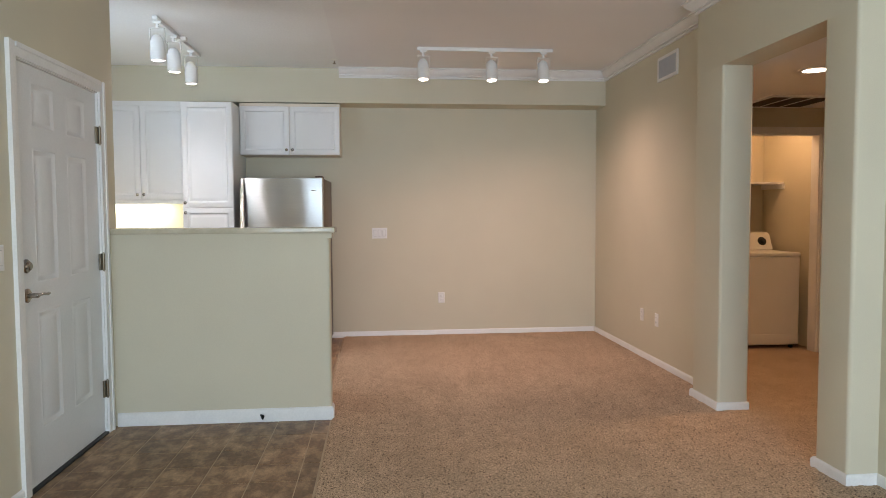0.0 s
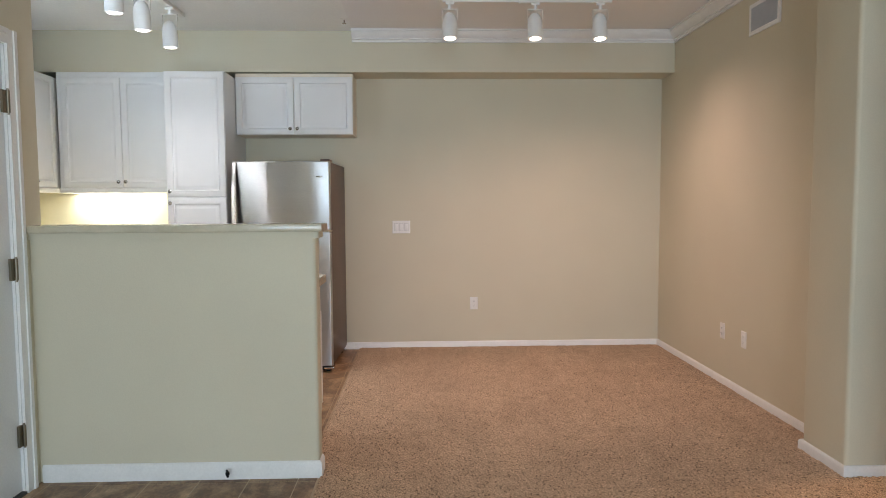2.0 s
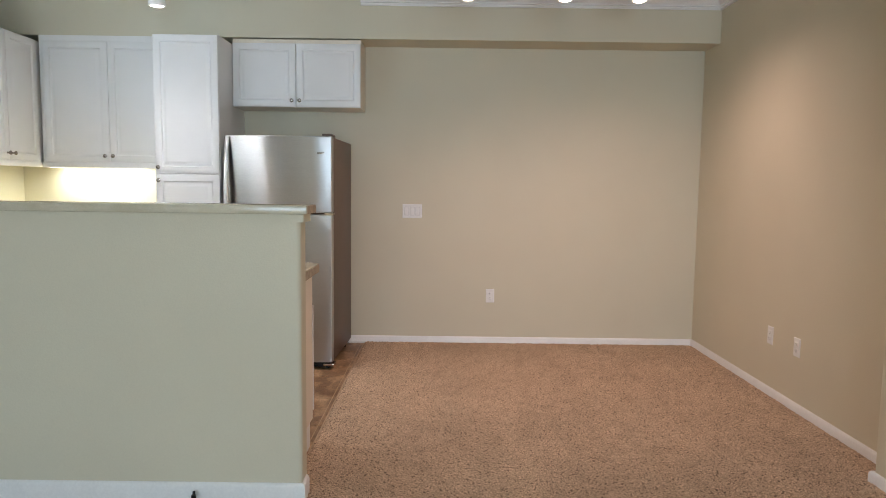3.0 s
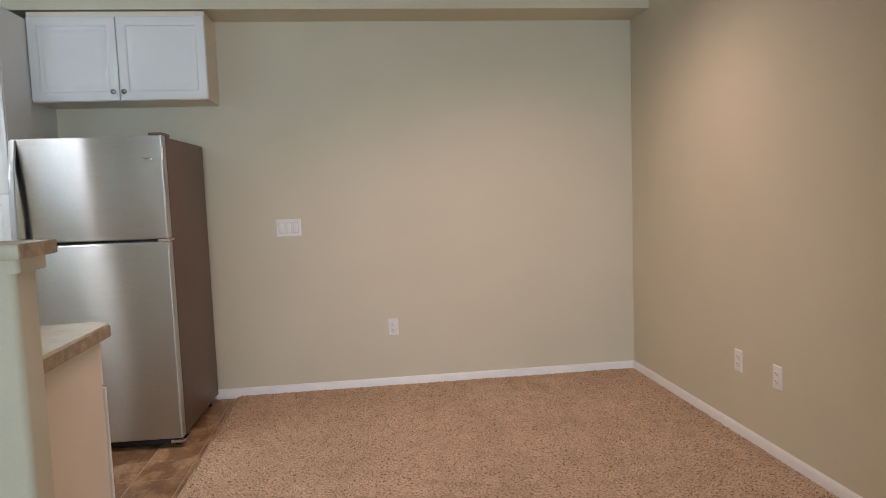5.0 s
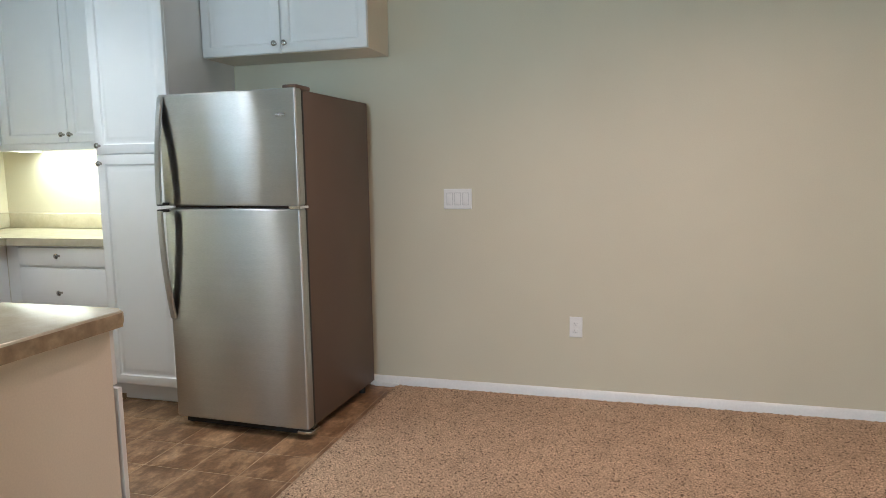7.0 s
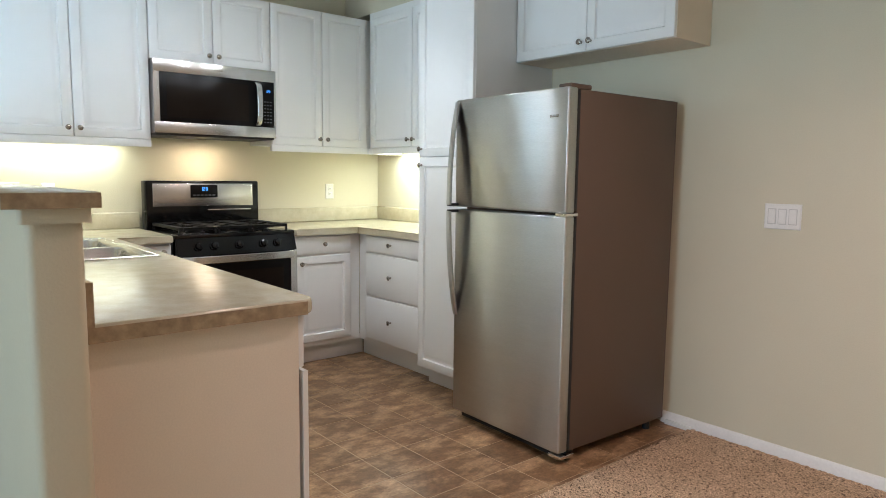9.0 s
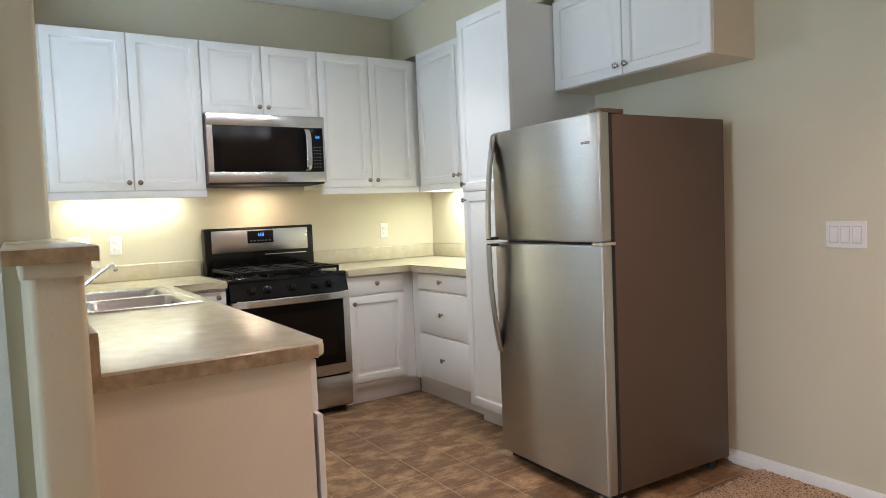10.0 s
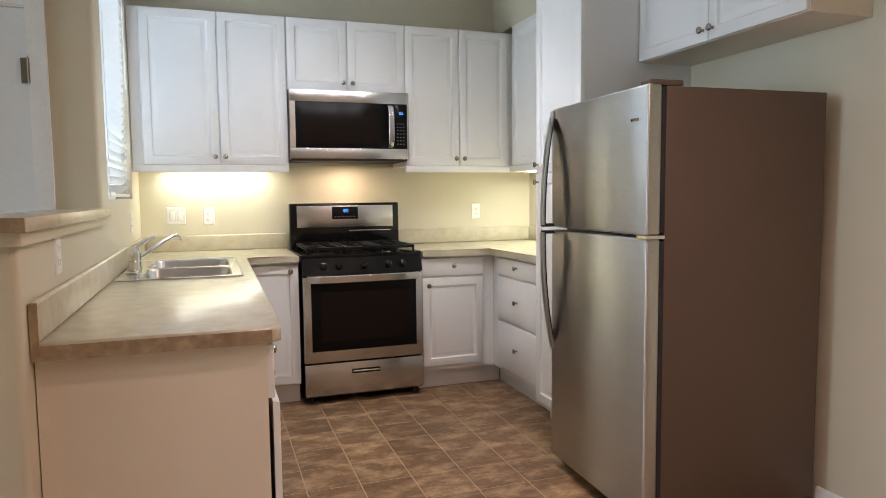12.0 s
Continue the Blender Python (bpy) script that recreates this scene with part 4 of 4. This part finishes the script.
# ---- microwave ----
MZ0, MZ1 = 1.497, 1.942
MM = west(5.243, 0, -2.605)
MWW, MD = 0.775, -2.605 - WX - G
mw = thing("microwave", "stainless over-the-range microwave with black glass door", "microwave", (-2.8, 5.63, MZ0))
part("body", one_box(0.0, MWW, 0.03, MD, MZ0 + 0.012, MZ1, bevel=0.003), BRIGHTSTEEL, mw, m=MM)
part("underside", one_box(0.01, MWW - 0.01, 0.015, MD - 0.01, MZ0, MZ0 + 0.012), RUBBER, mw, "black vent underside", m=MM)
part("top_band", one_box(0.0, MWW, 0.0, 0.03, 1.868, MZ1, bevel=0.0012), BRIGHTSTEEL, mw, "brushed stainless top band", m=MM)
part("bottom_band", one_box(0.0, MWW, 0.0, 0.03, MZ0 + 0.012, 1.577, bevel=0.003), BRIGHTSTEEL, mw, "brushed stainless bottom band", m=MM)
part("side_band", one_box(0.0, 0.034, 0.001, 0.03, 1.577, 1.868), BRIGHTSTEEL, mw, m=MM)
md = part("door", one_box(0.034, 0.668, 0.0, 0.03, 1.577, 1.868, bevel=0.002), BLACKGLASS, mw, "black glass door", m=MM)
part("door_window", one_box(0.075, 0.585, -0.002, 0.003, 1.605, 1.838, bevel=0.001), OVENGLASS, md, "dark perforated window", m=MM)
cpn = part("control_panel", one_box(0.670, 0.762, 0.0, 0.03, 1.577, 1.868, bevel=0.002), BLACKGLASS, mw, "black touch control panel", m=MM)
part("end_band", one_box(0.762, MWW, 0.001, 0.03, 1.577, 1.868), BRIGHTSTEEL, mw, m=MM)
digits("120", 0.705, 1.800, 0.015, -0.0005, cpn, MM)
bm = shape()
for r in range(7):
    for c in range(3):
        box(bm, 0.692 + c * 0.020, 0.702 + c * 0.020, -0.0012, -0.0002, 1.605 + r * 0.022, 1.611 + r * 0.022)
part("key_marks", bm, KEYMARK, cpn, m=MM)
bm = strap(shape(), [(0, 0.004 - 0.050 * max(0.0, 1 - (k / 7 - 1) ** 4) ** 0.6, 1.866 - k * 0.0205) for k in range(15)], 0.628, 0.665, 0.010)
part("handle", bm, BRIGHTSTEEL, md, "curved steel door handle", m=MM)
part("badge", one_box(0.36, 0.42, -0.001, 0.002, 1.902, 1.911), NICKEL, mw, m=MM)

# ---- lamps ----


def track_head(x, y, group, bulb, bottom, tilt):
    """A white cylinder head hung from the track by a stem and yoke."""
    head = thing("track_head", "white cylinder spotlight hanging from a ceiling track, lit", "spotlight", (x, y, CEIL - 0.03), group)
    part("stem", cyl(shape(), 0.012, 0.05, Matrix.Translation((x, y, CEIL - 0.080)), seg=12), LAMPWHITE, head)
    part("adapter", one_box(x - 0.03, x + 0.03, y - 0.014, y + 0.014, CEIL - 0.048, CEIL - 0.029, bevel=0.004), LAMPWHITE, head)
    m = Matrix.Translation((x, y, bottom)) @ pose(0, 0, 0, tilt, 0, 0)
    can = part("can", lathe(shape(), [(0.047, 0.0), (0.053, 0.004), (0.053, 0.10), (0.050, 0.13), (0.040, 0.165), (0.026, 0.182), (0.010, 0.19), (0.008, 0.188), (0.024, 0.178), (0.036, 0.16), (0.046, 0.12), (0.047, 0.02)], m, seg=28), LAMPWHITE, head, "white enamelled can")
    part("bulb", lathe(shape(), [(0.006, 0.05), (0.046, 0.022), (0.046, 0.003), (0.034, -0.004), (0.012, -0.007)], m, seg=24), bulb, can, "lit reflector bulb")
    for s in (-1, 1):
        part("yoke", one_box(x + s * 0.0535 - 0.002, x + s * 0.0535 + 0.002, y - 0.008, y + 0.008, bottom + 0.13, CEIL - 0.075), LAMPWHITE, head)
    part("yoke", one_box(x - 0.055, x + 0.055, y - 0.008, y + 0.008, CEIL - 0.082, CEIL - 0.075), LAMPWHITE, head)
    return head


def track(x0, x1, y0, y1, label):
    t = thing("light_track", label, "light track", ((x0 + x1) / 2, (y0 + y1) / 2, CEIL - 0.03))
    part("rail", one_box(x0, x1, y0, y1, CEIL - 0.03, CEIL, bevel=0.003), LAMPWHITE, t)
    mx, my = (x0 + x1) / 2, (y0 + y1) / 2
    part("feed_box", one_box(mx - 0.06, mx + 0.06, my - 0.03, my + 0.03, CEIL - 0.036, CEIL, bevel=0.004), LAMPWHITE, t)


track(0.57, 1.79, 5.862, 5.898, "white ceiling track for the dining spotlights")
track(-1.430, -1.394, 5.08, 6.30, "white ceiling track for the kitchen spotlights")
for hx, hy in DINING_HEADS:
    track_head(hx, hy, "dining spotlights", BULB, 2.503, -8)
for hx, hy in KITCHEN_HEADS:
    track_head(hx, hy, "kitchen spotlights", COOLBULB, 2.468, 4)
for n, (x0, x1, y0, y1) in enumerate(((-2.93, -2.80, 4.48, 5.16), (-2.68, -1.96, 6.93, 7.04))):
    st = thing("strip_lamp", "lit slim strip light fixed under a wall cabinet", "strip light", ((x0 + x1) / 2, (y0 + y1) / 2, UZ0 - 0.02), "strip lamps")
    part("housing", one_box(x0, x1, y0, y1, UZ0 - 0.012, UZ0, bevel=0.003), LAMPWHITE, st)
    part("lens", one_box(x0 + 0.02, x1 - 0.02, y0 + 0.02, y1 - 0.02, UZ0 - 0.018, UZ0 - 0.012), TUBE, st, "glowing lens")

# ---- plates, outlets, vents ----


def wall_plate(kind, label, m, gangs=1):
    """A plate in the local plane y = 0, its front towards -y, centred."""
    w = 0.070 + 0.046 * (gangs - 1)
    ob = thing(kind, label, "light switch" if kind == "light_switch" else "outlet", m.translation)
    part("plate", rings(shape(), -w / 2, w / 2, -0.0575, 0.0575, [(0, 0.002), (0.004, 0.006)], 0.0), PLATE, ob, m=m)
    for i in range(gangs):
        cx = (i - (gangs - 1) / 2) * 0.046
        if kind == "light_switch":
            bm = shape()
            box(bm, cx - 0.0185, cx + 0.0185, -0.0064, -0.004, -0.0355, 0.0355)
            part("recess", bm, GAP, ob, m=m)
            part("rocker", one_box(cx - 0.0155, cx + 0.0155, -0.0098, -0.005, -0.032, 0.032, bevel=0.0015), PLATE, ob, m=m)
        else:
            for s in (-0.0195, 0.0195):
                part("receptacle", one_box(cx - 0.0165, cx + 0.0165, -0.0085, -0.004, s - 0.0135, s + 0.0135, bevel=0.003), PLATE, ob, m=m)
                bm = shape()
                box(bm, cx - 0.0075, cx - 0.0055, -0.0089, -0.008, s - 0.001, s + 0.007)
                box(bm, cx + 0.0055, cx + 0.0075, -0.0089, -0.008, s - 0.001, s + 0.006)
                box(bm, cx - 0.002, cx + 0.002, -0.0089, -0.008, s - 0.009, s - 0.005)
                part("slots", bm, SLOT, ob, m=m)
    return ob


wall_plate("light_switch", "white triple rocker switch plate on the dining wall", place(0.224, NY, 1.108, 0), 3)
wall_plate("outlet", "white double outlet low on the dining wall", place(0.886, NY, 0.402, 0))
wall_plate("outlet", "white outlet low on the dining side wall", place(EX, 5.765, 0.385, -90))
wall_plate("outlet", "white cable plate low on the dining side wall", place(EX, 5.44, 0.383, -90))
wall_plate("light_switch", "white double switch plate above the worktop", place(WX, 4.54, 1.152, 90), 2)
wall_plate("outlet", "white outlet above the worktop beside the switches", place(WX, 4.742, 1.146, 90))
wall_plate("outlet", "white outlet above the worktop beside the stove", place(WX, 6.648, 1.145, 90))
wall_plate("outlet", "white outlet on the bar's kitchen side", place(-0.52, SOUTH, 1.108, 180))
wall_plate("outlet", "white outlet below the kitchen window", place(-2.45, SOUTH, 1.13, 180))
wall_plate("light_switch", "white switch plate beside the front door", place(EW, 2.985, 1.13, 90), 1)

vent = thing("air_vent", "white wall register with vertical slats high on the wall", "air vent", (EX, 5.28, 2.53))
VM = place(EX, 5.27, 2.518, -90)
part("backing", one_box(-0.165, 0.165, -0.004, 0.0, -0.075, 0.075), VENTDARK, vent, m=VM)
bm = shape()
box(bm, -0.19, 0.19, -0.012, 0, 0.075, 0.10)
box(bm, -0.19, 0.19, -0.012, 0, -0.10, -0.075)
box(bm, -0.19, -0.165, -0.012, 0, -0.075, 0.075)
box(bm, 0.165, 0.19, -0.012, 0, -0.075, 0.075)
part("frame", bm, TRIM, vent, m=VM)
for i in range(18):
    sx = -0.157 + i * 0.0185
    part("slat", one_box(-0.0065, 0.0065, -0.0015, 0.0015, -0.075, 0.075), VENTSLAT, vent, m=VM @ Matrix.Translation((sx, -0.008, 0)) @ pose(0, 0, 0, 0, 0, 35))

hv = thing("ceiling_vent", "dark return air grille in the hall ceiling", "air vent", (3.65, 5.3, HALL))
part("backing", one_box(3.36, 3.94, 5.03, 5.57, HALL - 0.004, HALL), VENTDARK, hv)
bm = shape()
for a, b, c, d in ((3.34, 3.96, 5.01, 5.04), (3.34, 3.96, 5.56, 5.59), (3.34, 3.37, 5.04, 5.56), (3.93, 3.96, 5.04, 5.56)):
    box(bm, a, b, c, d, HALL - 0.012, HALL)
part("frame", bm, TRIM, hv)
for i in range(2):
    part("bar", one_box(3.54 + i * 0.19, 3.56 + i * 0.19, 5.04, 5.56, HALL - 0.010, HALL - 0.004), TRIM, hv)
for i in range(16):
    part("slat", one_box(3.37, 3.93, 5.055 + i * 0.0315, 5.065 + i * 0.0315, HALL - 0.009, HALL - 0.005), VENTSLAT if i % 16 == 0 else VENTDARK, hv)

hv.location += Vector((0.09, 0.12, 0))

dl = thing("downlight", "lit recessed downlight in the hall ceiling", "downlight", (3.14, 4.17, HALL))
part("ring", lathe(shape(), [(0.105, 0.0), (0.105, -0.006), (0.08, -0.010), (0.078, -0.002)], Matrix.Translation((3.14, 4.17, HALL))), TRIM, dl)
part("lens", lathe(shape(), [(0.078, -0.002), (0.07, -0.008), (0.02, -0.010)], Matrix.Translation((3.14, 4.17, HALL))), BULB, dl, "glowing lens")

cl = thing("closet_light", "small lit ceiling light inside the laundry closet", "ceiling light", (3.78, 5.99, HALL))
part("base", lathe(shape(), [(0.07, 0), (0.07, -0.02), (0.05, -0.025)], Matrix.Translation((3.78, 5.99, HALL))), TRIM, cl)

spk = thing("sprinkler", "small white ceiling sprinkler head", "sprinkler", (-0.19, 6.42, CEIL))
SPX, SPY = -0.19, 6.42
part("escutcheon", lathe(shape(), [(0.032, 0.0), (0.032, -0.004), (0.014, -0.012)], Matrix.Translation((SPX, SPY, CEIL))), TRIM, spk)
part("deflector", lathe(shape(), [(0.006, -0.012), (0.006, -0.034), (0.016, -0.036), (0.016, -0.038)], Matrix.Translation((SPX, SPY, CEIL))), NICKEL, spk, "small metal deflector")

# ---- blinds in the kitchen window ----
blind = thing("window_blind", "white horizontal slat blind, half closed", "blind", ((W0 + W1) / 2, 4.29, WZ0))
part("headrail", one_box(W0 + 0.01, W1 - 0.01, 4.265, 4.315, WZ1 - 0.045, WZ1 - 0.002, bevel=0.003), BLIND, blind)
part("bottom_rail", one_box(W0 + 0.01, W1 - 0.01, 4.268, 4.312, WZ0 + 0.012, WZ0 + 0.03, bevel=0.003), BLIND, blind)
nsl = 26
slat_mesh = None
for i in range(nsl):
    z = WZ0 + 0.055 + i * (WZ1 - WZ0 - 0.12) / (nsl - 1)
    if slat_mesh is None:
        bm = one_box(-(W1 - W0) / 2 + 0.012, (W1 - W0) / 2 - 0.012, -0.025, 0.025, -0.0015, 0.0015)
        slat_mesh = mesh_of("slat", bm, BLIND)
    s = new("slat", slat_mesh)
    s.parent = blind
    s.matrix_basis = Matrix.Translation((0, 0, z - WZ0)) @ pose(0, 0, 0, 38, 0, 0)
for lx in (W0 + 0.15, W1 - 0.15):
    part("ladder_cord", one_box(lx - 0.002, lx + 0.002, 4.313, 4.316, WZ0 + 0.02, WZ1 - 0.03), BLIND, blind)
part("wand", cyl(shape(), 0.004, 0.5, Matrix.Translation((W0 + 0.06, 4.322, WZ1 - 0.56)), seg=8), BLIND, blind)

# ---- laundry closet ----
wa = thing("washer", "white top-loading washing machine in the laundry closet", "washing machine", (3.87, 6.2, 0))
WA0, WA1, WY = 3.55, 4.235, 5.93
part("cabinet", one_box(WA0, WA1, WY, WY + 0.66, 0.035, 0.885, bevel=0.012, seg=3), WASHER, wa)
part("lid_deck", one_box(WA0 - 0.004, WA1 + 0.004, WY - 0.006, WY + 0.67, 0.885, 0.925, bevel=0.014, seg=3), WASHER, wa)
part("kick_panel", one_box(WA0 + 0.003, WA1 - 0.003, WY - 0.004, WY + 0.02, 0.045, 0.14, bevel=0.003), WASHER, wa)
for fx in (WA0 + 0.05, WA1 - 0.05):
    for fy in (WY + 0.05, WY + 0.6):
        part("foot", cyl(shape(), 0.02, 0.04, Matrix.Translation((fx, fy, 0.0)), seg=12), RUBBER, wa)
bm = shape()
vs = [bm.verts.new((x, y, z)) for x in (WA0 + 0.01, WA1 - 0.01) for y, z in ((WY + 0.42, 0.925), (WY + 0.50, 1.10), (WY + 0.63, 1.11), (WY + 0.66, 0.925))]
for q in ((0, 1, 2, 3), (7, 6, 5, 4), (0, 4, 5, 1), (1, 5, 6, 2), (2, 6, 7, 3), (3, 7, 4, 0)):
    bm.faces.new([vs[i] for i in q])
bmesh.ops.bevel(bm, geom=list(bm.edges), offset=0.012, segments=2, affect="EDGES")
con = part("console", bm, WASHER, wa, "sloping white control console")
part("dial", lathe(shape(), [(0.045, 0), (0.045, 0.006), (0.026, 0.008), (0.022, 0.03), (0.012, 0.032)], Matrix.Translation((4.12, WY + 0.462, 1.015)) @ pose(0, 0, 0, 65, 0, 0)), RUBBER, con, "dark round dial")
sh = thing("closet_shelf", "painted wooden shelf above the washer", "shelf", (3.7, 6.5, 1.6))
part("board", one_box(CX0 - 0.25, CX1 + 0.058, 6.38, 6.748, 1.60, 1.62), TRIM, sh)
part("cleat", one_box(CX1 + 0.035, CX1 + 0.06, 6.36, 6.748, 1.55, 1.60), TRIM, sh)

# ---- floor tiles, last ----
TS, TG = 0.237, 0.0050
tile_floor = bpy.data.objects["floor"]
bm = one_box(-TS / 2 + TG / 2, TS / 2 - TG / 2, -TS / 2 + TG / 2, TS / 2 - TG / 2, -0.012, 0.0, bevel=0.0012, seg=1)
tile_mesh = mesh_of("tile", bm, TILE)


def tiles(x0, x1, y0, y1, ox, oy):
    i0, i1 = math.floor((x0 - ox) / TS), math.ceil((x1 - ox) / TS)
    j0, j1 = math.floor((y0 - oy) / TS), math.ceil((y1 - oy) / TS)
    for i in range(i0, i1):
        for j in range(j0, j1):
            a, b = max(x0, ox + i * TS + TG / 2), min(x1, ox + (i + 1) * TS - TG / 2)
            c, d = max(y0, oy + j * TS + TG / 2), min(y1, oy + (j + 1) * TS - TG / 2)
            if b - a < 0.01 or d - c < 0.01:
                continue
            t = new("tile", tile_mesh)
            t.parent = tile_floor
            t.matrix_basis = Matrix.Translation(((a + b) / 2, (c + d) / 2, -0.010)) @ Matrix.Diagonal(((b - a) / (TS - TG), (d - c) / (TS - TG), 1, 1))


OX, OY = -0.199, 5.345
tiles(WX, TK - 0.002, 4.33, NY, OX, OY)
tiles(EW, TX, 1.9, HW0, OX, OY)
